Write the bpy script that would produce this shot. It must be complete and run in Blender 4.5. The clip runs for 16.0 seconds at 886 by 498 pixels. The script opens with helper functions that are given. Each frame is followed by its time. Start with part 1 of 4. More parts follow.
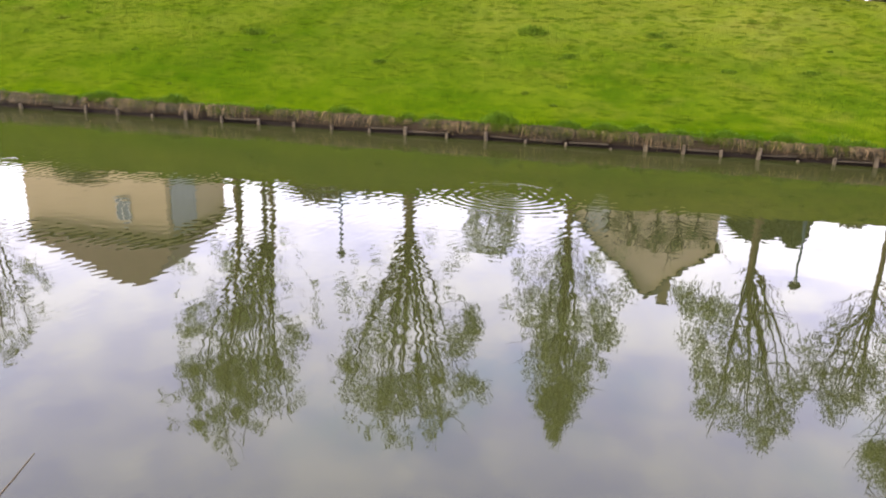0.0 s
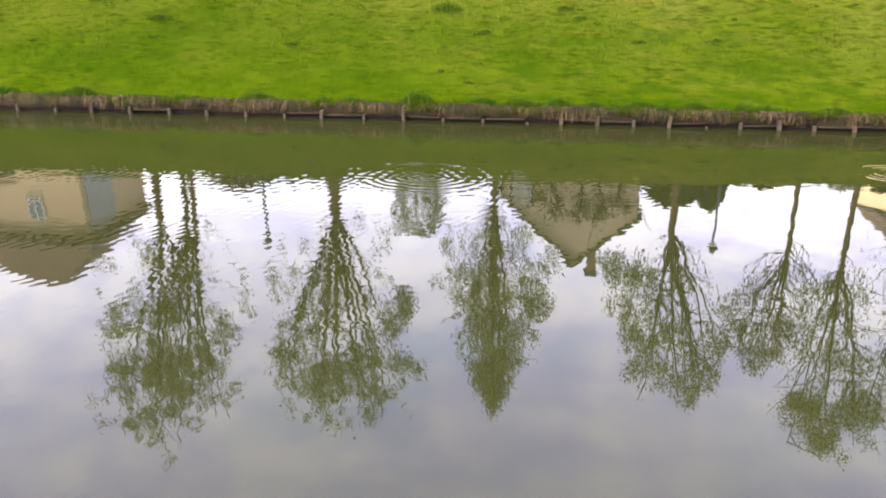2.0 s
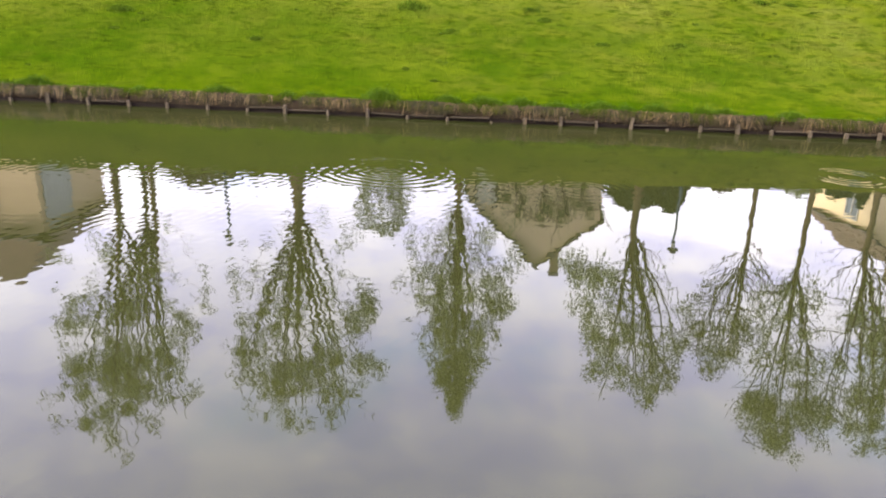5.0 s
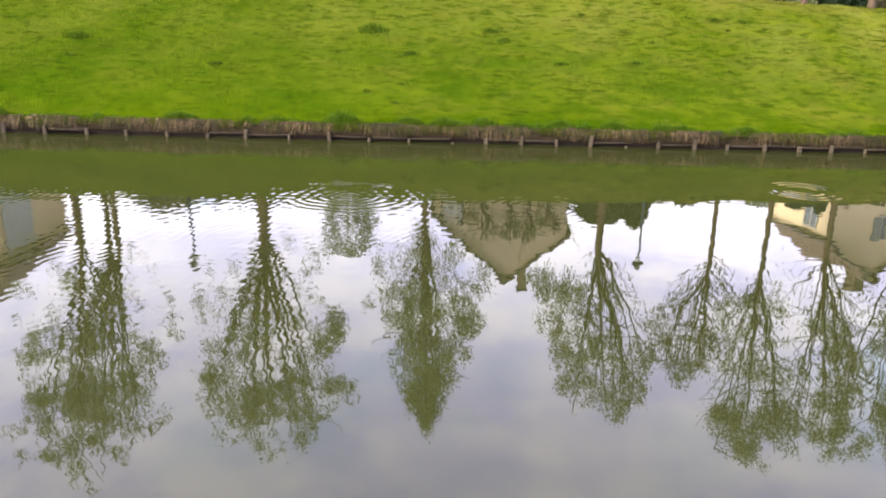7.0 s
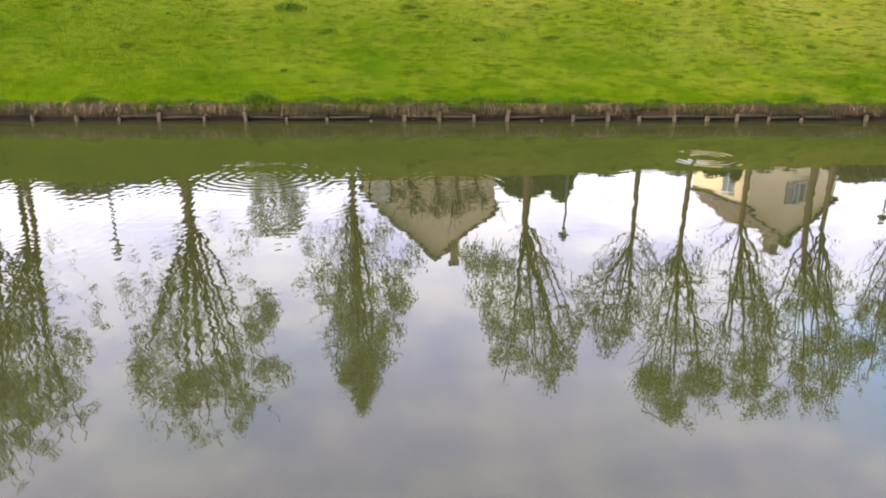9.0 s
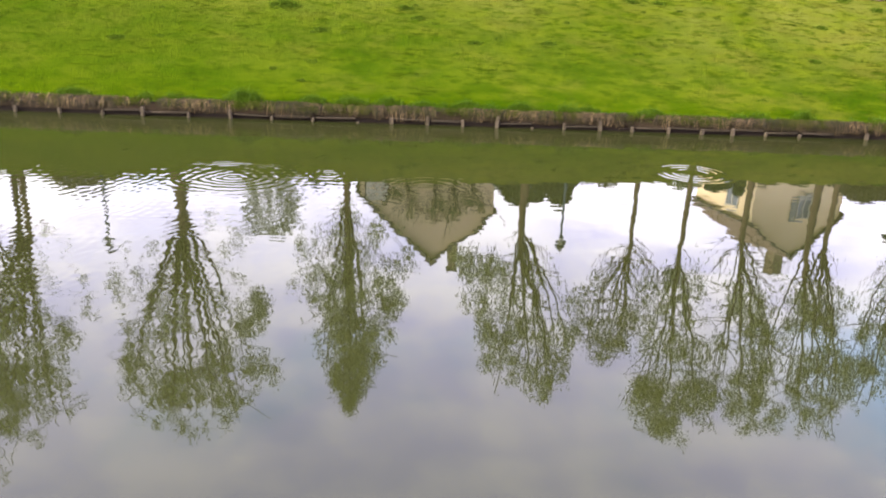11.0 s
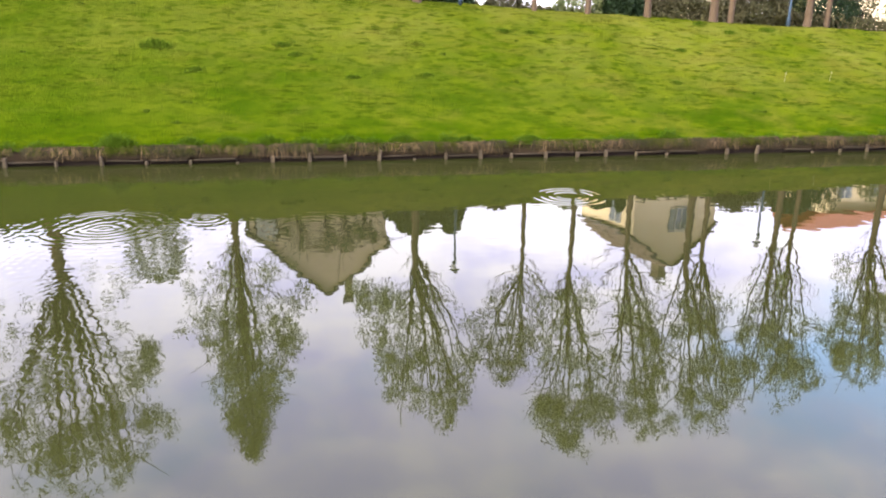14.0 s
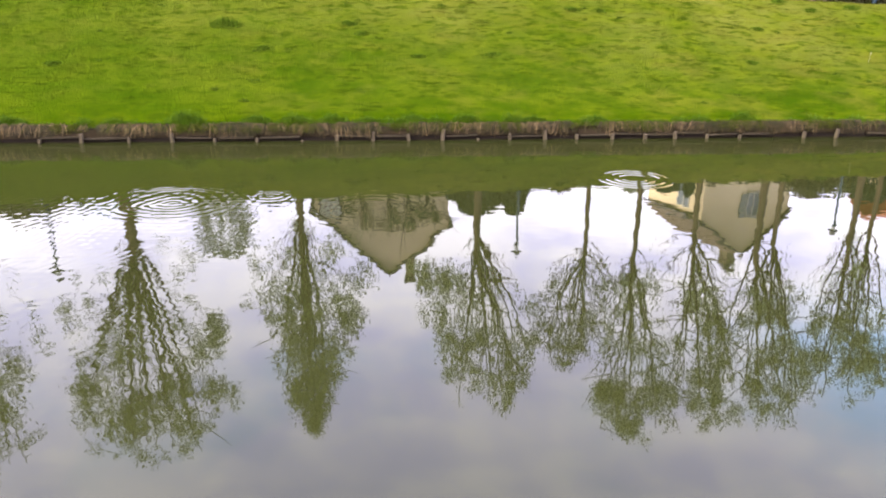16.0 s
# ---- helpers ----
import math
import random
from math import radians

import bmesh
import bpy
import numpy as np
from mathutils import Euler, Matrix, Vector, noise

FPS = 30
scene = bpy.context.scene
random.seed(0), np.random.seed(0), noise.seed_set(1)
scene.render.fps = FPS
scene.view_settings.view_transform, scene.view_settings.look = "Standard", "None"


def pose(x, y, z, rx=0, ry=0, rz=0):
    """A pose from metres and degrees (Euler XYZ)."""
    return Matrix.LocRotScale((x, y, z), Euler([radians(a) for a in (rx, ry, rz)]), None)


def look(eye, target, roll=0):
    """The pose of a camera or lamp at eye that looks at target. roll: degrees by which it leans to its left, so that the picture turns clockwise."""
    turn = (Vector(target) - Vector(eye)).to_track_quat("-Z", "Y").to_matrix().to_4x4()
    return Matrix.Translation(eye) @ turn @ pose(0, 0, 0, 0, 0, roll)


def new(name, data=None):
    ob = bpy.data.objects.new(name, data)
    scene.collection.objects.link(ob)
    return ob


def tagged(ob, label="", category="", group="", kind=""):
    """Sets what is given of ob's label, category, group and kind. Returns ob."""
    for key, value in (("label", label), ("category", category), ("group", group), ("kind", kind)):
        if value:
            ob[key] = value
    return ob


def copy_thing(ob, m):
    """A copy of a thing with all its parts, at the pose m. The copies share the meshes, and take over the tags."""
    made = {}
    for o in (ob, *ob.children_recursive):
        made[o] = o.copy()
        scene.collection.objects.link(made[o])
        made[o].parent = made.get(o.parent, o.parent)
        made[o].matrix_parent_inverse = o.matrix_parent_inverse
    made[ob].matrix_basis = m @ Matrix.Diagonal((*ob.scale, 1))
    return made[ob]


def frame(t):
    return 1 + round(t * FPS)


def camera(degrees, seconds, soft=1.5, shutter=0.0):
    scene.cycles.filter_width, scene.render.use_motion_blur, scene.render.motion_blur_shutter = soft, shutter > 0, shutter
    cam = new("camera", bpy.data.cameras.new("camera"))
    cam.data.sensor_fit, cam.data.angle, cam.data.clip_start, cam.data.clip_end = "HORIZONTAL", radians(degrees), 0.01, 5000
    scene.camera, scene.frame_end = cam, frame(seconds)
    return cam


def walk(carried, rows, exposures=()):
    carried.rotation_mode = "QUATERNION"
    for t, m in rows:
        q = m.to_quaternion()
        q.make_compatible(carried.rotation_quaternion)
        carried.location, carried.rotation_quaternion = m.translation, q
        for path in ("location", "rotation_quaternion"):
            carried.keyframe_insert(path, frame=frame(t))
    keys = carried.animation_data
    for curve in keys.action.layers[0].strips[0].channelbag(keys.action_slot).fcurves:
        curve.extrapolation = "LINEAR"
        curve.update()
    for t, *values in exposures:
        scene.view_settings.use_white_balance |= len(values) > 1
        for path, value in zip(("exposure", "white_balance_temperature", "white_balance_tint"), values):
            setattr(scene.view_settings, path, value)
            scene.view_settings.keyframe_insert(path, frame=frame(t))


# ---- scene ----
cam = camera(59.7, 16.0, soft=2.0)
PATH = [
    (0, (-0.877, -0.067, 3.4), (-1.227, 1.802, 2.779), 2.1),
    (0.5, (-0.778, -0.021, 3.411), (-1.029, 1.853, 2.761), 2.1),
    (1, (-0.719, -0.015, 3.417), (-0.954, 1.868, 2.788), 1.0),
    (1.5, (-0.672, -0.026, 3.427), (-0.9, 1.854, 2.784), -0.0),
    (2, (-0.619, -0.014, 3.46), (-0.799, 1.862, 2.79), 0.5),
    (2.5, (-0.583, -0.039, 3.415), (-0.75, 1.831, 2.725), 0.7),
    (3, (-0.543, -0.025, 3.352), (-0.708, 1.837, 2.64), 1.2),
    (3.5, (-0.596, -0.015, 3.369), (-0.777, 1.847, 2.661), 0.9),
    (4, (-0.607, -0.021, 3.41), (-0.793, 1.847, 2.72), 0.5),
    (4.5, (-0.581, -0.031, 3.364), (-0.698, 1.84, 2.665), 1.5),
    (4.7, (-0.569, -0.04, 3.347), (-0.667, 1.839, 2.669), 2.0),
    (6.8, (-0.384, 0.041, 3.446), (-0.424, 1.939, 2.817), 1.2),
    (7, (-0.37, -0.028, 3.464), (-0.39, 1.873, 2.844), 1.3),
    (7.5, (-0.328, -0.165, 3.474), (-0.263, 1.728, 2.834), 1.5),
    (8, (-0.274, -0.222, 3.393), (-0.138, 1.657, 2.721), 1.1),
    (8.2, (-0.211, -0.223, 3.4), (-0.037, 1.654, 2.732), 0.4),
    (10.3, (0.578, -0.035, 3.591), (0.63, 1.831, 2.873), 1.4),
    (10.5, (0.661, 0.031, 3.565), (0.743, 1.889, 2.829), 1.4),
    (11, (0.801, 0.155, 3.522), (0.904, 2.036, 2.852), 2.5),
    (11.3, (0.903, 0.188, 3.638), (1.101, 2.108, 3.115), 2.5),
    (11.5, (0.908, 0.168, 3.665), (1.061, 2.082, 3.103), 1.5),
    (12, (1.006, 0.18, 3.698), (1.163, 2.071, 3.065), 0.5),
    (12.5, (1.05, 0.169, 3.686), (1.273, 2.056, 3.06), 0.6),
    (13, (1.067, 0.163, 3.678), (1.338, 2.045, 3.059), 1.3),
    (13.5, (1.066, 0.148, 3.688), (1.389, 2.026, 3.08), 1.2),
    (14, (1.072, 0.118, 3.685), (1.429, 1.993, 3.086), 1.0),
    (14.5, (1.125, 0.125, 3.669), (1.509, 2.0, 3.089), 0.9),
    (15, (1.229, 0.105, 3.709), (1.615, 1.981, 3.136), 0.8),
    (15.5, (1.225, 0.092, 3.704), (1.588, 1.961, 3.089), 0.8),
    (16, (1.122, 0.205, 3.633), (1.317, 2.088, 2.987), 0.7),
]
walk(cam, [(t, look(e, g, r)) for t, e, g, r in PATH], exposures=[(0.0, 2.55), (16.0, 2.55)])

# ---- world, sun ----
SUN_EL, SUN_AZ = radians(32), radians(-112)


def build_world():
    w = bpy.data.worlds.new("sky")
    scene.world = w
    w.use_nodes = True
    nt = w.node_tree
    nt.nodes.clear()
    N, L = nt.nodes.new, nt.links.new

    def math_node(op, a, b=None):
        n = N("ShaderNodeMath")
        n.operation = op
        for i, v in enumerate((a, b)):
            if v is None:
                continue
            if isinstance(v, (int, float)):
                n.inputs[i].default_value = v
            else:
                L(v, n.inputs[i])
        return n.outputs[0]

    out, bg = N("ShaderNodeOutputWorld"), N("ShaderNodeBackground")
    sky = N("ShaderNodeTexSky")
    sky.sky_type, sky.sun_disc = "NISHITA", False
    sky.sun_elevation, sky.sun_rotation = SUN_EL, SUN_AZ % (2 * math.pi)
    tc, sep = N("ShaderNodeTexCoord"), N("ShaderNodeSeparateXYZ")
    L(tc.outputs["Generated"], sep.inputs[0])
    up = math_node("MAXIMUM", sep.outputs[2], 0.0)
    den = math_node("ADD", up, 0.22)
    comb = N("ShaderNodeCombineXYZ")
    L(math_node("DIVIDE", sep.outputs[0], den), comb.inputs[0])
    L(math_node("DIVIDE", sep.outputs[1], den), comb.inputs[1])

    def cloud_noise(scale, detail, offset, rough=0.55):
        mp, nz = N("ShaderNodeMapping"), N("ShaderNodeTexNoise")
        mp.inputs["Location"].default_value = offset
        L(comb.outputs[0], mp.inputs[0])
        L(mp.outputs[0], nz.inputs["Vector"])
        nz.inputs["Scale"].default_value, nz.inputs["Detail"].default_value = scale, detail
        nz.inputs["Roughness"].default_value = rough
        return nz.outputs["Fac"]

    def ramp(fac, lo, hi):
        m = N("ShaderNodeMapRange")
        m.interpolation_type = "SMOOTHSTEP"
        L(fac, m.inputs[0])
        m.inputs[1].default_value, m.inputs[2].default_value = lo, hi
        return m.outputs[0]

    # an opening in the cloud towards the eastern end of the houses
    gap = N("ShaderNodeVectorMath")
    gap.operation = "DISTANCE"
    L(comb.outputs[0], gap.inputs[0])
    gap.inputs[1].default_value = (0.90, 1.0, 0)
    body = math_node("SUBTRACT", cloud_noise(1.1, 8, (3.1, 7.7, 0)), math_node("MULTIPLY", ramp(gap.outputs["Value"], 0.70, 0.08), 0.20))
    cover = ramp(body, 0.26, 0.46)
    lit = cloud_noise(2.8, 8, (1.3, 2.2, 4), 0.55)
    low = ramp(up, 0.62, 0.08)
    # clouds are brighter towards the veiled sun
    aim = N("ShaderNodeVectorMath")
    aim.operation = "DOT_PRODUCT"
    L(tc.outputs["Generated"], aim.inputs[0])
    aim.inputs[1].default_value = (math.sin(SUN_AZ) * math.cos(SUN_EL), math.cos(SUN_AZ) * math.cos(SUN_EL), math.sin(SUN_EL))
    glow = ramp(aim.outputs["Value"], -0.25, 0.45)
    bright = math_node("ADD", math_node("MULTIPLY", ramp(lit, 0.42, 0.60), 0.56), math_node("MULTIPLY", low, 0.29))
    bright = math_node("ADD", bright, math_node("MULTIPLY", glow, 0.24))
    puffs = math_node("MULTIPLY", math_node("SUBTRACT", cloud_noise(7.5, 7, (5.0, 1.1, 2), 0.55), 0.47), 3.0)
    bright = math_node("ADD", bright, puffs)
    shade = N("ShaderNodeMix")
    shade.data_type = "RGBA"
    L(math_node("MAXIMUM", math_node("MINIMUM", bright, 1.0), 0.0), shade.inputs["Factor"])
    shade.inputs["A"].default_value = (0.70, 0.672, 0.965, 1)
    shade.inputs["B"].default_value = (1.0, 0.95, 1.05, 1)
    dim = N("ShaderNodeMix")
    dim.data_type, dim.blend_type = "RGBA", "MULTIPLY"
    dim.inputs["Factor"].default_value = 1.0
    L(sky.outputs[0], dim.inputs["A"])
    dim.inputs["B"].default_value = (0.27, 0.265, 0.275, 1)
    mix = N("ShaderNodeMix")
    mix.data_type = "RGBA"
    L(cover, mix.inputs["Factor"])
    L(dim.outputs["Result"], mix.inputs["A"])
    # the high cloud is thinner and bluer than the bank near the horizon
    thin, tinted = N("ShaderNodeMix"), N("ShaderNodeMix")
    thin.data_type = tinted.data_type = "RGBA"
    L(ramp(up, 0.28, 0.58), thin.inputs["Factor"])
    thin.inputs["A"].default_value, thin.inputs["B"].default_value = (1, 1, 1, 1), (1.0, 0.98, 1.06, 1)
    tinted.blend_type = "MULTIPLY"
    tinted.inputs["Factor"].default_value = 1.0
    L(shade.outputs["Result"], tinted.inputs["A"])
    L(thin.outputs["Result"], tinted.inputs["B"])
    L(tinted.outputs["Result"], mix.inputs["B"])
    L(mix.outputs["Result"], bg.inputs["Color"])
    bg.inputs["Strength"].default_value = 1.0
    L(bg.outputs[0], out.inputs[0])


build_world()
sun = new("sun", bpy.data.lights.new("sun", "SUN"))
sun.data.energy, sun.data.angle, sun.data.color = 2.6, radians(10), (1.0, 0.90, 0.74)
_d = Vector((math.sin(SUN_AZ) * math.cos(SUN_EL), math.cos(SUN_AZ) * math.cos(SUN_EL), math.sin(SUN_EL)))
sun.matrix_world = look(_d * 80, (0, 0, 0))


# ---- materials ----
def material(name, build):
    m = bpy.data.materials.new(name)
    m.use_nodes = True
    nt = m.node_tree
    bsdf = nt.nodes["Principled BSDF"]
    build(nt, bsdf, nt.nodes.new, nt.links.new)
    return m


def mixed(nt, fac, a, b):
    n = nt.nodes.new("ShaderNodeMix")
    n.data_type = "RGBA"
    if isinstance(fac, (int, float)):
        n.inputs["Factor"].default_value = fac
    else:
        nt.links.new(fac, n.inputs["Factor"])
    for key, v in (("A", a), ("B", b)):
        if isinstance(v, tuple):
            n.inputs[key].default_value = (*v, 1)
        else:
            nt.links.new(v, n.inputs[key])
    return n.outputs["Result"]


def noise_fac(nt, scale, detail=4, lo=0.3, hi=0.7, stretch=(1, 1, 1), coords="Object", offset=(0, 0, 0)):
    tc, mp = nt.nodes.new("ShaderNodeTexCoord"), nt.nodes.new("ShaderNodeMapping")
    nz, mr = nt.nodes.new("ShaderNodeTexNoise"), nt.nodes.new("ShaderNodeMapRange")
    mp.inputs["Scale"].default_value, mp.inputs["Location"].default_value = stretch, offset
    nt.links.new(tc.outputs[coords], mp.inputs[0])
    nt.links.new(mp.outputs[0], nz.inputs["Vector"])
    nz.inputs["Scale"].default_value, nz.inputs["Detail"].default_value = scale, detail
    nt.links.new(nz.outputs["Fac"], mr.inputs[0])
    mr.inputs[1].default_value, mr.inputs[2].default_value = lo, hi
    return mr.outputs[0]


def bumped(nt, bsdf, fac, strength=0.5, distance=0.02):
    b = nt.nodes.new("ShaderNodeBump")
    b.inputs["Strength"].default_value, b.inputs["Distance"].default_value = strength, distance
    nt.links.new(fac, b.inputs["Height"])
    nt.links.new(b.outputs[0], bsdf.inputs["Normal"])


def two_tone(name, a, b, scale=3, rough=0.8, grain=40, bump=0.01, stretch=(1, 1, 1), metal=0.0, coords="Object"):
    def build(nt, bsdf, N, L):
        big = noise_fac(nt, scale, 5, stretch=stretch, coords=coords)
        fine = noise_fac(nt, grain, 3, stretch=stretch, coords=coords)
        c = mixed(nt, big, a, b)
        d = tuple(0.6 * v for v in a)
        f = nt.nodes.new("ShaderNodeMath")
        f.operation = "MULTIPLY"
        L(fine, f.inputs[0])
        f.inputs[1].default_value = 0.35
        L(mixed(nt, f.outputs[0], c, d), bsdf.inputs["Base Color"])
        bsdf.inputs["Roughness"].default_value, bsdf.inputs["Metallic"].default_value = rough, metal
        bsdf.inputs["Specular IOR Level"].default_value = 0.5 if rough < 0.7 else 0.12
        bumped(nt, bsdf, fine, 0.6, bump)
    return material(name, build)


def foliage(name, dark, light, yellow, thin=0.3, yellow_share=0.15, patch=0.35, gloss=0.2, power=1.0):
    """Leaves and blades: colour varies leaf by leaf and in patches; some light passes through."""
    def build(nt, bsdf, N, L):
        geo = N("ShaderNodeNewGeometry")
        pw = N("ShaderNodeMath")
        pw.operation = "POWER"
        L(geo.outputs["Random Per Island"], pw.inputs[0])
        pw.inputs[1].default_value = power
        c = mixed(nt, pw.outputs[0], dark, light)
        m = N("ShaderNodeMapRange")
        L(noise_fac(nt, patch, 5, 0.35, 0.68), m.inputs[0])
        m.inputs[4].default_value = yellow_share * 3
        c = mixed(nt, m.outputs[0], c, yellow)
        L(c, bsdf.inputs["Base Color"])
        bsdf.inputs["Roughness"].default_value = 0.6
        bsdf.inputs["Specular IOR Level"].default_value = gloss
        tr, mx = N("ShaderNodeBsdfTranslucent"), N("ShaderNodeMixShader")
        L(c, tr.inputs["Color"])
        mx.inputs[0].default_value = thin
        L(bsdf.outputs[0], mx.inputs[1])
        L(tr.outputs[0], mx.inputs[2])
        L(mx.outputs[0], nt.nodes["Material Output"].inputs[0])
    return material(name, build)


# rings: centre, inner and outer radius, wavelength, height, waviness
RINGS = [(6.5, 14.9, 0.34, 0.92, 0.18, 0.0013, 0.12), (-2.25, 13.55, 0.25, 1.95, 0.185, 0.00075, 1.0), (-0.6, 14.0, 0.2, 0.9, 0.15, 0.00035, 1.0), (1.2, 13.0, 0.3, 1.7, 0.17, 0.0002, 1.0)]


def water_nodes(nt, bsdf, N, L):
    bsdf.inputs["Base Color"].default_value = (0.0134, 0.0152, 0.0040, 1)
    bsdf.inputs["Roughness"].default_value = 0.015
    bsdf.inputs["IOR"].default_value = 1.333

    def mth(op, a, b=None, c=None):
        n = N("ShaderNodeMath")
        n.operation = op
        for i, v in enumerate((a, b, c)):
            if v is None:
                continue
            if isinstance(v, (int, float)):
                n.inputs[i].default_value = v
            else:
                L(v, n.inputs[i])
        return n.outputs[0]

    tc, sep = N("ShaderNodeTexCoord"), N("ShaderNodeSeparateXYZ")
    L(tc.outputs["Object"], sep.inputs[0])
    x, y = sep.outputs[0], sep.outputs[1]
    fine = noise_fac(nt, 1.0, 1, 0.0, 1.0, stretch=(2.6, 4.2, 1))
    swell = noise_fac(nt, 1.0, 0.3, 0.0, 1.0, stretch=(0.6, 1.1, 1), offset=(4, 1, 0))
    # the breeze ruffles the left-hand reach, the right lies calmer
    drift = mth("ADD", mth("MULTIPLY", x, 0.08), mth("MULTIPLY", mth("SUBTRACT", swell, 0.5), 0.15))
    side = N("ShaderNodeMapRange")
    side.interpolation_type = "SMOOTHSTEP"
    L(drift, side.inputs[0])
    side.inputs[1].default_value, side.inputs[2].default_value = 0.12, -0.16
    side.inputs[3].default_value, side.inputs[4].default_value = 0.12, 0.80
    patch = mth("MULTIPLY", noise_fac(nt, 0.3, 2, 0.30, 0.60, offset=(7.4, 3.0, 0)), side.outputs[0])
    # the water lies calmer towards the near bank
    reach = N("ShaderNodeMapRange")
    L(y, reach.inputs[0])
    reach.inputs[1].default_value, reach.inputs[2].default_value = 6.0, 12.5
    reach.inputs[3].default_value, reach.inputs[4].default_value = 0.22, 1.0
    # wavelets running in from the left bank
    train = None
    for ang, wave, amp, ph in ((79, 0.19, 0.00014, 0.0), (104, 0.235, 0.00015, 1.3), (-20, 0.17, 0.00030, 2.1)):
        u = mth("ADD", mth("MULTIPLY", x, math.cos(radians(ang))), mth("MULTIPLY", y, math.sin(radians(ang))))
        u = mth("ADD", u, mth("ADD", mth("MULTIPLY", swell, 0.6), mth("MULTIPLY", fine, 0.07)))
        wv = mth("MULTIPLY", mth("SINE", mth("ADD", mth("MULTIPLY", u, 2 * math.pi / wave), ph)), amp)
        train = wv if train is None else mth("ADD", train, wv)
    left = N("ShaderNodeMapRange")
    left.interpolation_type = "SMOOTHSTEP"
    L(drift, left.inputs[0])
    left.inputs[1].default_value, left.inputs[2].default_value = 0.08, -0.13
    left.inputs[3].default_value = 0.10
    near = N("ShaderNodeMapRange")
    L(y, near.inputs[0])
    near.inputs[1].default_value, near.inputs[2].default_value = 6.5, 14.0
    near.inputs[3].default_value = 0.22
    gust = noise_fac(nt, 0.55, 2, 0.30, 0.62, offset=(1.4, 6.0, 0))
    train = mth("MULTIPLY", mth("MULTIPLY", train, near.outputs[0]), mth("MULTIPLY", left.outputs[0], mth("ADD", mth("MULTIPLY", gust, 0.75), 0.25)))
    chop = noise_fac(nt, 1.0, 2, 0.0, 1.0, stretch=(2.2, 6.0, 1), offset=(2, 9, 0))
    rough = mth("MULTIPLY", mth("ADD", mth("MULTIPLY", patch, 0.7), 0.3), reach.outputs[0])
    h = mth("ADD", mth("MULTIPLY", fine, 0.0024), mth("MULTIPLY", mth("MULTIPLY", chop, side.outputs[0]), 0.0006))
    h = mth("MULTIPLY", h, rough)
    h = mth("ADD", h, mth("MULTIPLY", swell, 0.003))
    # slow smooth undulation that bends the reflections without breaking them
    bend = noise_fac(nt, 1.0, 0.5, 0.0, 1.0, stretch=(2.6, 1.5, 1), offset=(9, 5, 0))
    h = mth("ADD", h, mth("MULTIPLY", bend, 0.0013))
    h = mth("ADD", h, train)
    for cx, cy, r0, r1, wave, amp, wavy in RINGS:
        dx, dy = mth("SUBTRACT", x, cx), mth("SUBTRACT", y, cy)
        r = mth("SQRT", mth("ADD", mth("MULTIPLY", dx, dx), mth("MULTIPLY", dy, dy)))
        r = mth("ADD", r, mth("ADD", mth("MULTIPLY", swell, 0.5 * wavy), mth("MULTIPLY", fine, 0.14 * wavy)))
        s = mth("SINE", mth("MULTIPLY", r, 2 * math.pi / wave))
        env = N("ShaderNodeMapRange")
        env.interpolation_type = "SMOOTHSTEP"
        L(r, env.inputs[0])
        env.inputs[1].default_value, env.inputs[2].default_value = r1, r0 + 0.6 * (r1 - r0)
        hole = N("ShaderNodeMapRange")
        hole.interpolation_type = "SMOOTHSTEP"
        L(r, hole.inputs[0])
        hole.inputs[1].default_value, hole.inputs[2].default_value = r0 * 0.7, r0
        h = mth("ADD", h, mth("MULTIPLY", mth("MULTIPLY", s, mth("MULTIPLY", env.outputs[0], hole.outputs[0])), amp))
    bumped(nt, bsdf, h, 1.0, 1.0)


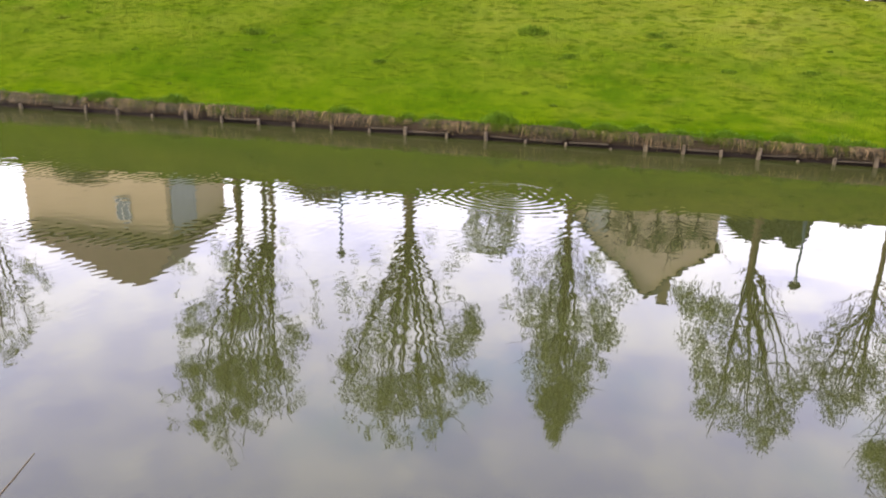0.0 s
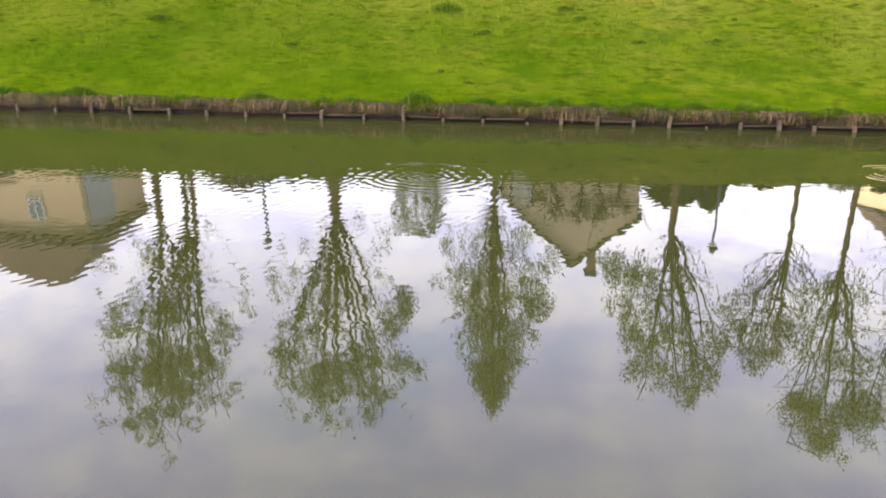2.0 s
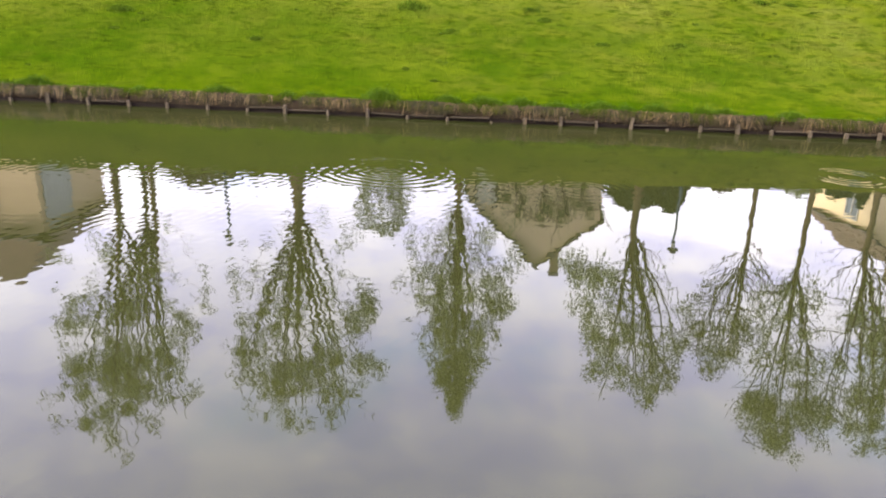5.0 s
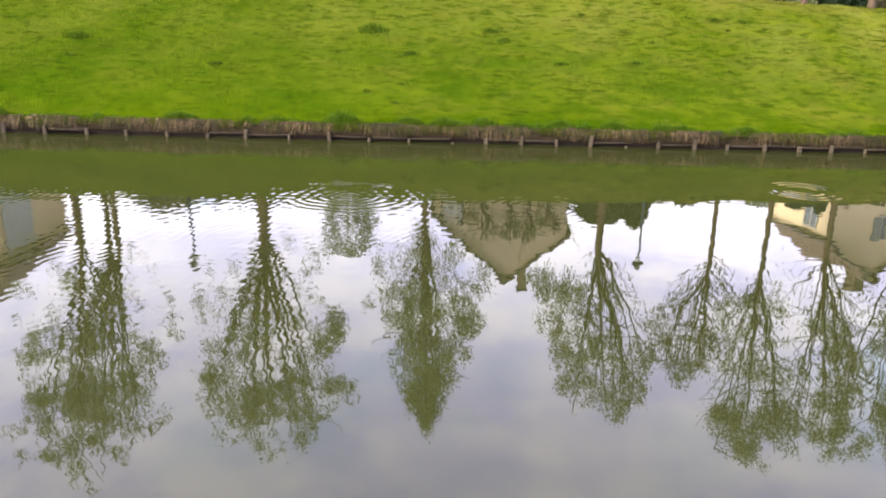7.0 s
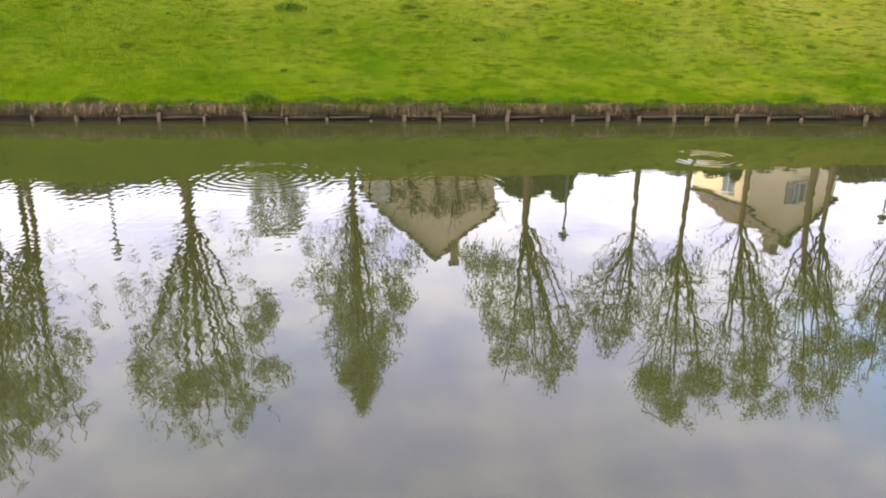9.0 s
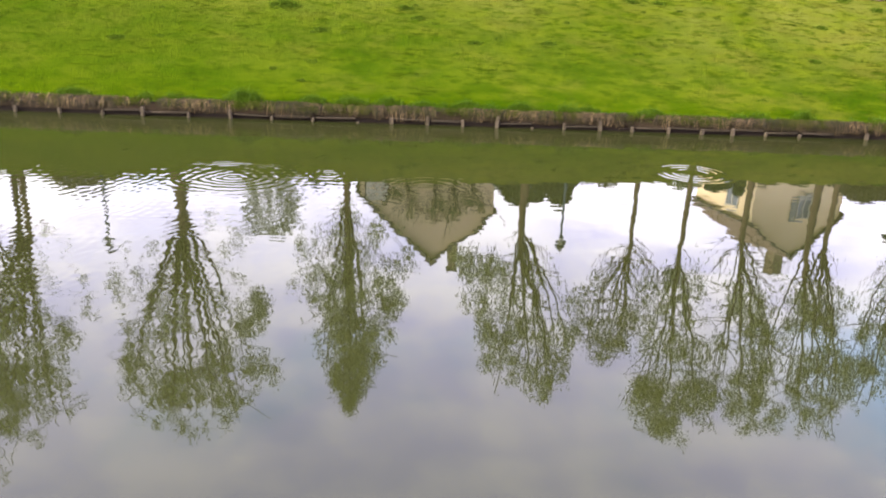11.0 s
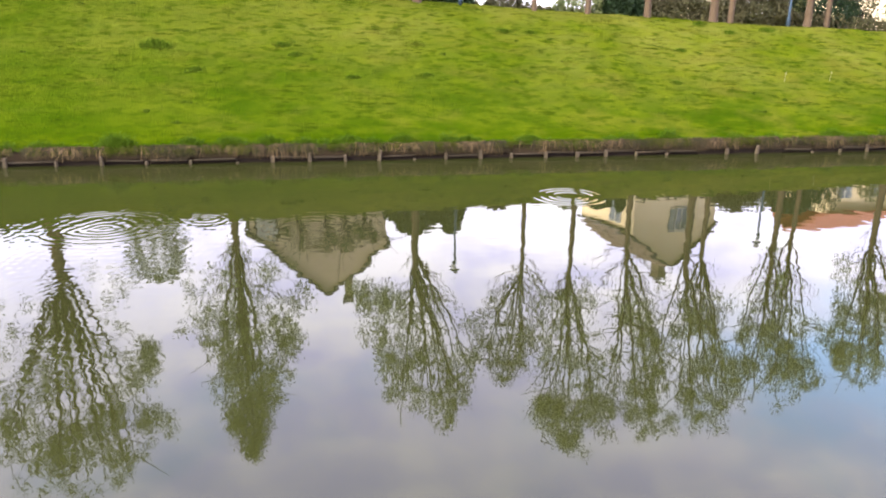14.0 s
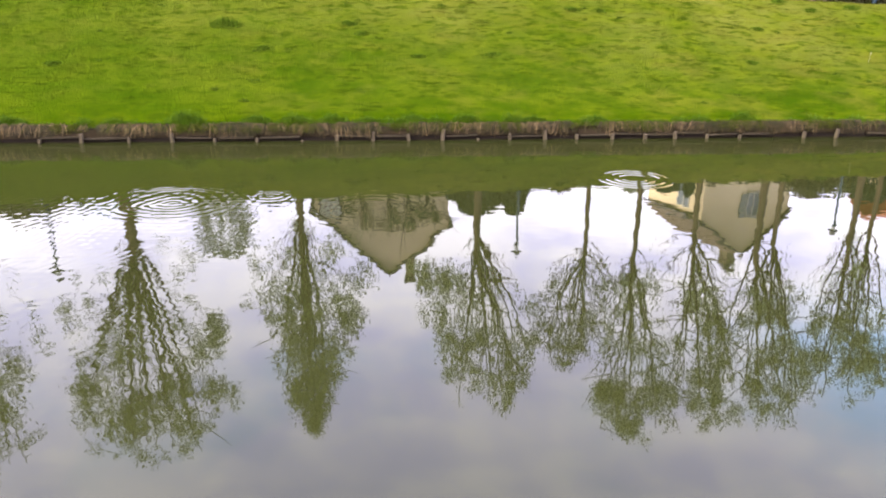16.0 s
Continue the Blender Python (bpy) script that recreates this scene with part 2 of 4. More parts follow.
def grass_colour(nt, N, L):
    """Lawn colours in world-sized patches: fresh green, yellow-green, and short dark streaks, the thinnest of them
    painted shade.
    """
    big = noise_fac(nt, 0.33, 6, 0.36, 0.64)
    mid = noise_fac(nt, 1.0, 6, 0.42, 0.66, stretch=(1.2, 1.9, 1.9), offset=(3, 1, 0))
    olive = noise_fac(nt, 1.0, 6, 0.50, 0.68, stretch=(0.7, 1.0, 1.0), offset=(13, 4, 0))
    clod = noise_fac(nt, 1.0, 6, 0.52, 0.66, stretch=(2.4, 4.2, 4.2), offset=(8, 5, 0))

    def share(fac, k, other=None):
        f = N("ShaderNodeMath")
        f.operation = "MULTIPLY"
        L(fac, f.inputs[0])
        f.inputs[1].default_value = k
        if other is None:
            return f.outputs[0]
        g = N("ShaderNodeMath")
        g.operation = "MULTIPLY"
        L(f.outputs[0], g.inputs[0])
        L(other, g.inputs[1])
        return g.outputs[0]

    # the strip along the water is mown shorter and greener than the rough grass above
    tc, sep, rise = N("ShaderNodeTexCoord"), N("ShaderNodeSeparateXYZ"), N("ShaderNodeMapRange")
    L(tc.outputs["Object"], sep.inputs[0])
    L(sep.outputs[1], rise.inputs[0])
    rise.inputs[1].default_value, rise.inputs[2].default_value = 19.8, 26.0
    # and fresher to the left than to the right
    along = N("ShaderNodeMapRange")
    L(sep.outputs[0], along.inputs[0])
    along.inputs[1].default_value, along.inputs[2].default_value = -6.0, 14.0
    along.inputs[3].default_value, along.inputs[4].default_value = 0.35, 1.0
    fresh = mixed(nt, big, (0.0150, 0.0365, 0.0006), (0.029, 0.050, 0.0008))
    rough = mixed(nt, big, (0.052, 0.072, 0.0045), (0.100, 0.104, 0.0180))
    c = mixed(nt, share(rise.outputs[0], 1.0, along.outputs[0]), fresh, rough)
    c = mixed(nt, share(mid, 0.5, along.outputs[0]), c, (0.078, 0.095, 0.004))
    c = mixed(nt, share(olive, 0.4, along.outputs[0]), c, (0.088, 0.080, 0.012))
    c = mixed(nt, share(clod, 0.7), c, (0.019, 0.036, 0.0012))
    # shade between the clumps, painted as thin dark lines here and there
    shade_dash = noise_fac(nt, 1.0, 5, 0.55, 0.64, stretch=(2.2, 7.0, 7.0), offset=(1, 12, 0))
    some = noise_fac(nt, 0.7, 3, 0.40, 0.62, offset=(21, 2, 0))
    return mixed(nt, share(shade_dash, 0.75, some), c, (0.013, 0.023, 0.001))


def grass_nodes(nt, bsdf, N, L):
    geo, m = N("ShaderNodeNewGeometry"), N("ShaderNodeMapRange")
    L(geo.outputs["Random Per Island"], m.inputs[0])
    m.inputs[3].default_value, m.inputs[4].default_value = 0.9, 1.1
    sc = N("ShaderNodeVectorMath")
    sc.operation = "SCALE"
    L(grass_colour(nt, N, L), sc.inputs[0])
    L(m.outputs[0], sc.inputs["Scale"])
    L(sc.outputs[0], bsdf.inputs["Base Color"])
    bsdf.inputs["Roughness"].default_value = 0.8
    bsdf.inputs["Specular IOR Level"].default_value = 0.0
    # blades of a lawn shade like the sward they make up
    sward = N("ShaderNodeCombineXYZ")
    sward.inputs[1].default_value, sward.inputs[2].default_value = -0.35, 0.94
    own, both = N("ShaderNodeVectorMath"), N("ShaderNodeVectorMath")
    own.operation, both.operation = "SCALE", "ADD"
    L(geo.outputs["Normal"], own.inputs[0])
    own.inputs["Scale"].default_value = 0.30
    L(own.outputs[0], both.inputs[0])
    L(sward.outputs[0], both.inputs[1])
    L(both.outputs[0], bsdf.inputs["Normal"])
    tr, mx = N("ShaderNodeBsdfTranslucent"), N("ShaderNodeMixShader")
    L(sc.outputs[0], tr.inputs["Color"])
    mx.inputs[0].default_value = 0.2
    L(bsdf.outputs[0], mx.inputs[1])
    L(tr.outputs[0], mx.inputs[2])
    L(mx.outputs[0], nt.nodes["Material Output"].inputs[0])


def ground_nodes(nt, bsdf, N, L):
    fine = noise_fac(nt, 22, 4, 0.25, 0.75)
    f = N("ShaderNodeMath")
    f.operation = "MULTIPLY"
    L(fine, f.inputs[0])
    f.inputs[1].default_value = 0.25
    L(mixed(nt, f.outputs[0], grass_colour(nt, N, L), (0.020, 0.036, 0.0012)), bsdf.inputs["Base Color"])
    bsdf.inputs["Roughness"].default_value = 0.95
    bsdf.inputs["Specular IOR Level"].default_value = 0.0
    bumped(nt, bsdf, fine, 0.8, 0.05)


M_WATER = material("water", water_nodes)
M_GROUND = material("grass_ground", ground_nodes)
M_GRASS = material("grass_blades", grass_nodes)
M_TUFT = foliage("coarse_grass", (0.021, 0.047, 0.0022), (0.045, 0.083, 0.0037), (0.060, 0.080, 0.0050), 0.2, 0.1, 0.5, 0.05)
M_TUFT_SOFT = foliage("rough_grass", (0.024, 0.046, 0.004), (0.045, 0.070, 0.007), (0.06, 0.075, 0.008), 0.2, 0.1, 0.5, 0.0)
M_TUFT_SLOPE = foliage("slope_tuft_grass", (0.026, 0.052, 0.004), (0.052, 0.084, 0.007), (0.065, 0.085, 0.008), 0.2, 0.1, 0.5, 0.0)
M_TUFT_PALE = foliage("yellow_grass", (0.055, 0.085, 0.006), (0.095, 0.115, 0.012), (0.10, 0.11, 0.015), 0.2, 0.1, 0.5, 0.0)
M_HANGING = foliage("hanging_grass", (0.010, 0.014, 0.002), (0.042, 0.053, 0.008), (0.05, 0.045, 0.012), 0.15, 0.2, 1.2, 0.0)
M_STRAW_PALE = foliage("seed_head", (0.12, 0.12, 0.055), (0.15, 0.15, 0.07), (0.15, 0.15, 0.06), 0.1, 0.1, 1.0, 0.0)
M_STRAW = foliage("dry_grass", (0.008, 0.0055, 0.0025), (0.225, 0.155, 0.072), (0.014, 0.015, 0.004), 0.12, 0.28, 1.4, 0.1, 3.2)
M_LEAF = foliage("spring_leaves", (0.135, 0.175, 0.060), (0.24, 0.275, 0.115), (0.24, 0.24, 0.11), 0.5, 0.15)
M_LEAF_PALE = foliage("young_leaves", (0.09, 0.115, 0.035), (0.14, 0.155, 0.05), (0.17, 0.15, 0.06), 0.4, 0.2)
M_EVERGREEN = foliage("evergreen", (0.015, 0.032, 0.012), (0.03, 0.055, 0.018), (0.04, 0.055, 0.02), 0.15, 0.1)
M_HEDGE = foliage("hedge_leaves", (0.055, 0.056, 0.022), (0.110, 0.105, 0.042), (0.14, 0.115, 0.055), 0.25, 0.15, 0.8)
M_BARK = two_tone("bark", (0.048, 0.034, 0.022), (0.088, 0.062, 0.038), 1.5, 0.95, 14, 0.03, (1.8600, 1.8600, 0.3100))
# bark darkened for the limbs: their backlit look against the sky, put into the colour
M_LIMB = two_tone("backlit_limb_bark", (0.020, 0.014, 0.010), (0.044, 0.031, 0.020), 1.5, 0.95, 14, 0.02, (1.86, 1.86, 0.31))
M_TWIG = two_tone("twig_bark", (0.05, 0.038, 0.027), (0.09, 0.068, 0.045), 3, 0.9, 20, 0.01)
M_POST = two_tone("grey_post_wood", (0.026, 0.020, 0.012), (0.110, 0.088, 0.060), 2.5, 1.0, 25, 0.01, (4, 4, 0.7), coords="Generated")
# wet wood, with the shade of the gap above the waterline painted in
M_BOARD = two_tone("wet_shaded_board_wood", (0.004, 0.0028, 0.002), (0.014, 0.0095, 0.006), 1.4, 1.0, 18, 0.008, (0.5, 4, 4))
M_RAIL = two_tone("grey_rail_wood", (0.010, 0.008, 0.005), (0.062, 0.048, 0.031), 1.6, 1.0, 18, 0.008, (0.5, 4, 4), coords="Generated")
M_BOARD_DRY = two_tone("weathered_board_wood", (0.009, 0.006, 0.003), (0.042, 0.028, 0.015), 1.6, 1.0, 18, 0.008, (0.5, 4, 4), coords="Generated")
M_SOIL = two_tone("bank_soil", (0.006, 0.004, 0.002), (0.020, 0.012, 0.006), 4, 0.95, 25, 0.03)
M_FLUE = two_tone("sooty_render", (0.13, 0.105, 0.07), (0.19, 0.15, 0.10), 1.5, 0.9, 25, 0.004)
M_RENDER = two_tone("beige_render", (0.38, 0.29, 0.18), (0.44, 0.345, 0.22), 0.5, 0.9, 25, 0.004)
M_TAN = two_tone("tan_render", (0.70, 0.555, 0.385), (0.76, 0.615, 0.435), 0.5, 0.9, 25, 0.004)
M_CREAM = two_tone("cream_render", (0.82, 0.66, 0.40), (0.88, 0.73, 0.48), 0.5, 0.9, 25, 0.004)
M_TILE = two_tone("brown_roof_tile", (0.075, 0.048, 0.034), (0.12, 0.078, 0.054), 1.2, 0.85, 10, 0.02, (1, 4, 4))
M_TILE_RED = two_tone("red_roof_tile", (0.22, 0.085, 0.05), (0.32, 0.13, 0.08), 1.2, 0.85, 10, 0.02, (1, 4, 4))
M_FASCIA = two_tone("dark_fascia", (0.05, 0.04, 0.033), (0.08, 0.065, 0.05), 2, 0.6, 20, 0.003)
M_TILE_PALE = two_tone("weathered_brown_tile", (0.12, 0.088, 0.062), (0.18, 0.132, 0.094), 1.2, 0.9, 10, 0.02, (1, 4, 4))
M_FRAME = two_tone("white_window_frame", (0.36, 0.35, 0.32), (0.42, 0.41, 0.38), 2, 0.5, 20, 0.001)
M_SHUTTER = two_tone("blue_grey_paint", (0.20, 0.215, 0.205), (0.26, 0.275, 0.262), 1.5, 0.6, 25, 0.002)
M_METAL = two_tone("dark_painted_metal", (0.022, 0.036, 0.052), (0.034, 0.052, 0.072), 3, 0.75, 30, 0.001)
M_LAMP_CAP = two_tone("grey_painted_metal", (0.10, 0.10, 0.105), (0.15, 0.15, 0.155), 3, 0.6, 30, 0.001)


def glass_nodes(nt, bsdf, N, L):
    bsdf.inputs["Base Color"].default_value = (0.10, 0.12, 0.14, 1)
    bsdf.inputs["Roughness"].default_value = 0.06
    bsdf.inputs["Specular IOR Level"].default_value = 0.8


def lamp_glass_nodes(nt, bsdf, N, L):
    bsdf.inputs["Base Color"].default_value = (0.7, 0.7, 0.68, 1)
    bsdf.inputs["Roughness"].default_value = 0.25
    bsdf.inputs["Transmission Weight"].default_value = 0.5


M_PANE = material("window_pane", glass_nodes)
M_LAMP = material("opal_lamp_glass", lamp_glass_nodes)


# ---- mesh helpers ----
def part(name, bm, mat, parent=None, label=""):
    me = bpy.data.meshes.new(name)
    bm.to_mesh(me)
    bm.free()
    me.materials.append(mat)
    ob = new(name, me)
    if parent is not None:
        ob.parent = parent
    if label:
        ob["label"] = label
    return ob


def mesh_part(name, verts, faces, mat, parent=None, label="", smooth=False):
    """verts: n x 3 array; faces: array m x k, all of one size, or a list of arrays of faces."""
    groups = faces if isinstance(faces, list) else [faces]
    groups = [np.asarray(g, dtype=np.int32) for g in groups if len(g)]
    me = bpy.data.meshes.new(name)
    verts = np.asarray(verts, dtype=np.float32)
    me.vertices.add(len(verts))
    me.vertices.foreach_set("co", verts.ravel())
    loops = np.concatenate([g.ravel() for g in groups])
    sizes = np.concatenate([np.full(len(g), g.shape[1], dtype=np.int32) for g in groups])
    starts = np.concatenate([[0], np.cumsum(sizes)[:-1]]).astype(np.int32)
    me.loops.add(len(loops))
    me.loops.foreach_set("vertex_index", loops)
    me.polygons.add(len(sizes))
    me.polygons.foreach_set("loop_start", starts)
    if smooth:
        me.polygons.foreach_set("use_smooth", np.ones(len(sizes), dtype=bool))
    me.update(calc_edges=True)
    me.validate()
    me.materials.append(mat)
    ob = new(name, me)
    if parent is not None:
        ob.parent = parent
    if label:
        ob["label"] = label
    return ob


def box(bm, x0, x1, y0, y1, z0, z1, bevel=0.0):
    r = bmesh.ops.create_cube(bm, size=1.0)
    for v in r["verts"]:
        v.co = Vector(((x0 + x1) / 2 + v.co.x * (x1 - x0), (y0 + y1) / 2 + v.co.y * (y1 - y0), (z0 + z1) / 2 + v.co.z * (z1 - z0)))
    if bevel:
        edges = list({e for v in r["verts"] for e in v.link_edges})
        bmesh.ops.bevel(bm, geom=edges, offset=bevel, segments=1, affect="EDGES")


def prism(bm, outline, y0, y1):
    """A solid from an outline of (x, z), drawn from y0 to y1."""
    a = [bm.verts.new((x, y0, z)) for x, z in outline]
    b = [bm.verts.new((x, y1, z)) for x, z in outline]
    n = len(outline)
    bm.faces.new(a)
    bm.faces.new(b[::-1])
    for i in range(n):
        bm.faces.new((a[i], b[i], b[(i + 1) % n], a[(i + 1) % n]))
    bmesh.ops.recalc_face_normals(bm, faces=bm.faces)


def lathe(bm, profile, sides=14, at=(0, 0, 0)):
    """A turned body from (radius, z) pairs."""
    rings = []
    for r, z in profile:
        rings.append([bm.verts.new((at[0] + r * math.cos(2 * math.pi * i / sides), at[1] + r * math.sin(2 * math.pi * i / sides), at[2] + z)) for i in range(sides)])
    for a, b in zip(rings, rings[1:]):
        for i in range(sides):
            f = bm.faces.new((a[i], a[(i + 1) % sides], b[(i + 1) % sides], b[i]))
            f.smooth = True
    bm.faces.new(rings[0][::-1])
    bm.faces.new(rings[-1])


class Tubes:
    """Gathers tapered tubes along paths into one mesh."""

    def __init__(self, sides=6):
        self.v, self.f, self.n, self.sides = [], [], 0, sides

    def add(self, pts, radii):
        pts, k = np.asarray(pts, float), self.sides
        tang = np.gradient(pts, axis=0)
        tang /= np.linalg.norm(tang, axis=1)[:, None] + 1e-9
        ref = np.array([0.0, 1.0, 0.0]) if abs(tang[0][1]) < 0.8 else np.array([1.0, 0, 0])
        u = np.cross(tang, ref)
        u /= np.linalg.norm(u, axis=1)[:, None] + 1e-9
        w = np.cross(tang, u)
        a = np.linspace(0, 2 * np.pi, k, endpoint=False)
        ring = pts[:, None, :] + np.asarray(radii, float)[:, None, None] * (np.cos(a)[None, :, None] * u[:, None, :] + np.sin(a)[None, :, None] * w[:, None, :])
        self.v.append(ring.reshape(-1, 3))
        m = len(pts)
        i = np.arange(m - 1)[:, None] * k
        j = np.arange(k)[None, :]
        q = np.stack([i + j, i + (j + 1) % k, i + k + (j + 1) % k, i + k + j], -1).reshape(-1, 4)
        self.f.append(q + self.n)
        self.n += m * k

    def build(self, name, mat, parent, label=""):
        return mesh_part(name, np.concatenate(self.v), np.concatenate(self.f), mat, parent, label, smooth=True)


def leaf_quads(rng, centres, size):
    """One quad leaf at each centre, turned at random."""
    n = len(centres)
    a = rng.normal(size=(n, 3))
    a /= np.linalg.norm(a, axis=1)[:, None]
    b = np.cross(a, rng.normal(size=(n, 3)))
    b /= np.linalg.norm(b, axis=1)[:, None] + 1e-9
    s = size * rng.uniform(0.6, 1.3, n)[:, None]
    v = np.stack([centres - a * s, centres + b * s * 0.55, centres + a * s, centres - b * s * 0.55], 1).reshape(-1, 3)
    return v, np.arange(4 * n).reshape(-1, 4)


# ---- ground and water ----
def shoulder(x):
    x = np.clip(x, -40, 36)
    return 3.55 - 0.010 * (x - 2.0) - 0.013 * np.maximum(x - 3.0, 0)


def crest(x):
    x = np.clip(x, -40, 45)
    return np.maximum(np.minimum(3.97 - 0.037 * (x - 4.0) - 0.014 * np.maximum(x - 3.0, 0), shoulder(x) + 0.60), shoulder(x) - 0.15)


def ground_z(x, y):
    """Embankment: a long slope up to its shoulder, a gentler rise to the crest, then level and falling away."""
    x, y = np.asarray(x, float), np.asarray(y, float)
    a, c = shoulder(x), crest(x)
    s = np.clip((y - 19.25) / 8.25, 0, 1)
    slope = 0.36 + (a - 0.36) * s ** 1.1
    t = np.clip((y - 27.5) / 2.0, 0, 1)
    top = a + (c - a) * (t * (1.6 - 0.6 * t))
    back = c - 1.9 * np.clip((y - 30.2) / 6.0, 0, 1)
    return np.where(y < 27.5, slope, np.where(y < 29.5, top, back))


def lumps(x, y):
    return 0.05 * noise.noise((x * 0.35, y * 0.5, 2.0)) + 0.03 * noise.noise((x * 1.1, y * 1.6, 5.0)) + 0.035 * noise.noise((x * 1.9, y * 3.0, 11.0)) + 0.026 * noise.noise((x * 1.1, y * 4.2, 17.0))


def build_ground():
    xs = np.concatenate([[-1500, -500, -200, -100, -60, -45], np.arange(-36, 40.1, 0.25), [48, 65, 100, 200, 500, 1500]])
    far = np.concatenate([[19.25, 19.38], np.arange(19.6, 31, 0.1), [31.5, 32.5, 33.5, 35, 36.2, 38, 41, 44, 50, 60, 90, 200, 600, 1500]])
    near = [(-1500, 1.8), (-200, 1.8), (-40, 1.8), (-8, 1.85), (-2, 1.85), (0.3, 1.82), (0.9, 1.75), (1.6, 1.3), (2.4, 0.6), (3.2, 0.05), (3.8, -0.5), (6, -1.2), (19.23, -1.2)]
    ys = np.concatenate([[a for a, _ in near], far])
    v = []
    for i, y in enumerate(ys):
        if i < len(near):
            z = np.full(len(xs), near[i][1])
        else:
            z = ground_z(xs, np.full(len(xs), y))
            if 19.4 < y < 32:
                z = z + np.array([lumps(x, y) if abs(x) < 45 else 0.0 for x in xs])
        v.append(np.stack([xs, np.full(len(xs), y), z], 1))
    nx, ny = len(xs), len(ys)
    i, j = np.meshgrid(np.arange(ny - 1), np.arange(nx - 1), indexing="ij")
    q = np.stack([i * nx + j, i * nx + j + 1, (i + 1) * nx + j + 1, (i + 1) * nx + j], -1).reshape(-1, 4)
    ob = mesh_part("ground", np.concatenate(v), q, M_GROUND, smooth=True)
    tagged(ob, "green grass embankment rising from the canal edge", "ground", kind="structure")


build_ground()
water = mesh_part("water", np.array([[-1500, 2.9, 0], [1500, 2.9, 0], [1500, 19.22, 0], [-1500, 19.22, 0]]), np.array([[0, 1, 2, 3]]), M_WATER)
tagged(water, "murky olive green canal water with light ripples", "water", kind="structure")


# ---- houses ----
def window_part(house, x, y, z, w, h, facing):
    """A window on a wall at y (facing 'y', towards -y) or at x (facing 'x-' or 'x+')."""
    frame_bm, pane_bm = bmesh.new(), bmesh.new()
    t = 0.07

    def slab(bm, a0, a1, z0, z1, d0, d1):
        if facing == "y":
            box(bm, x + a0, x + a1, y - d1, y - d0, z + z0, z + z1)
        elif facing == "x-":
            box(bm, x - d1, x - d0, y + a0, y + a1, z + z0, z + z1)
        else:
            box(bm, x + d0, x + d1, y + a0, y + a1, z + z0, z + z1)

    slab(frame_bm, -w / 2, w / 2, 0, t, -0.05, 0.05)
    slab(frame_bm, -w / 2, w / 2, h - t, h, -0.05, 0.05)
    slab(frame_bm, -w / 2, -w / 2 + t, t, h - t, -0.05, 0.05)
    slab(frame_bm, w / 2 - t, w / 2, t, h - t, -0.05, 0.05)
    slab(frame_bm, -t / 2, t / 2, t, h - t, -0.05, 0.045)
    slab(pane_bm, -w / 2 + t, w / 2 - t, t, h - t, 0.004, 0.02)
    win = part("window", frame_bm, M_FRAME, house, "white window frame")
    part("pane", pane_bm, M_PANE, win)
    sill = bmesh.new()
    slab(sill, -w / 2 - 0.08, w / 2 + 0.08, -0.07, -0.004, -0.02, 0.12)
    part("sill", sill, M_FRAME, win)
    return win


def gable_house(x0, x1, y0, y1, base, eave0, eave1, apex_x, apex, wall_mat, roof_mat, label, over=0.35, thick=0.16):
    """A house whose gable looks towards the water; eave0 and eave1 are the heights at x0 and x1."""
    h = new("house")
    tagged(h, label, "house")
    bm = bmesh.new()
    prism(bm, [(x0, base), (x1, base), (x1, eave1), (apex_x, apex), (x0, eave0)], y0, y1)
    part("wall", bm, wall_mat, h)
    for xe, ze in ((x0, eave0), (x1, eave1)):
        d = Vector((xe - apex_x, 0, ze - apex)).normalized()
        xo, zo = xe + d.x * over, ze + d.z * over
        n = Vector((-d.z, 0, d.x))
        n = n if n.z > 0 else -n
        bm = bmesh.new()
        prism(bm, [(apex_x, apex + 0.003), (xo, zo + 0.003), (xo + n.x * thick, zo + n.z * thick), (apex_x, apex + thick / max(n.z, 0.3))], y0 - over, y1 + over)
        roof = part("roof", bm, roof_mat, h)
        # courses of tiles
        run = math.hypot(xo - apex_x, zo - apex)
        k = int(run / 0.33)
        bm = bmesh.new()
        for i in range(k):
            s0, s1 = i / k * run, (i + 1) / k * run
            a = Vector((apex_x, 0, apex)) + d * s0 + n * (thick + 0.004)
            b = Vector((apex_x, 0, apex)) + d * s1 + n * (thick + 0.004)
            prism(bm, [(a.x, a.z), (b.x, b.z), (b.x + n.x * 0.035, b.z + n.z * 0.035), (a.x + n.x * 0.01, a.z + n.z * 0.01)], y0 - over, y1 + over)
        part("tile_courses", bm, roof_mat, roof)["kind"] = "stuff"
        bm = bmesh.new()
        prism(bm, [(apex_x, apex - 0.02), (xo, zo - 0.02), (xo + n.x * thick, zo + n.z * thick), (apex_x, apex + thick / max(n.z, 0.3))], y0 - over - 0.05, y0 - over - 0.004)
        part("bargeboard", bm, M_FASCIA, h)
        bm = bmesh.new()
        gx0, gx1 = sorted((xo, xo + math.copysign(0.13, d.x)))
        box(bm, gx0, gx1, y0 - over, y1 + over, zo - 0.02, zo + 0.10, 0.02)
        part("gutter", bm, M_FASCIA, h)
    return h


def chimney(h, x, y, z0, z1, w, mat):
    bm = bmesh.new()
    box(bm, x - w / 2, x + w / 2, y - w / 2, y + w / 2, z0, z1)
    c = part("chimney", bm, mat, h)
    bm = bmesh.new()
    box(bm, x - w / 2 - 0.07, x + w / 2 + 0.07, y - w / 2 - 0.07, y + w / 2 + 0.07, z1 + 0.003, z1 + 0.12, 0.02)
    part("cap", bm, M_FASCIA, c)


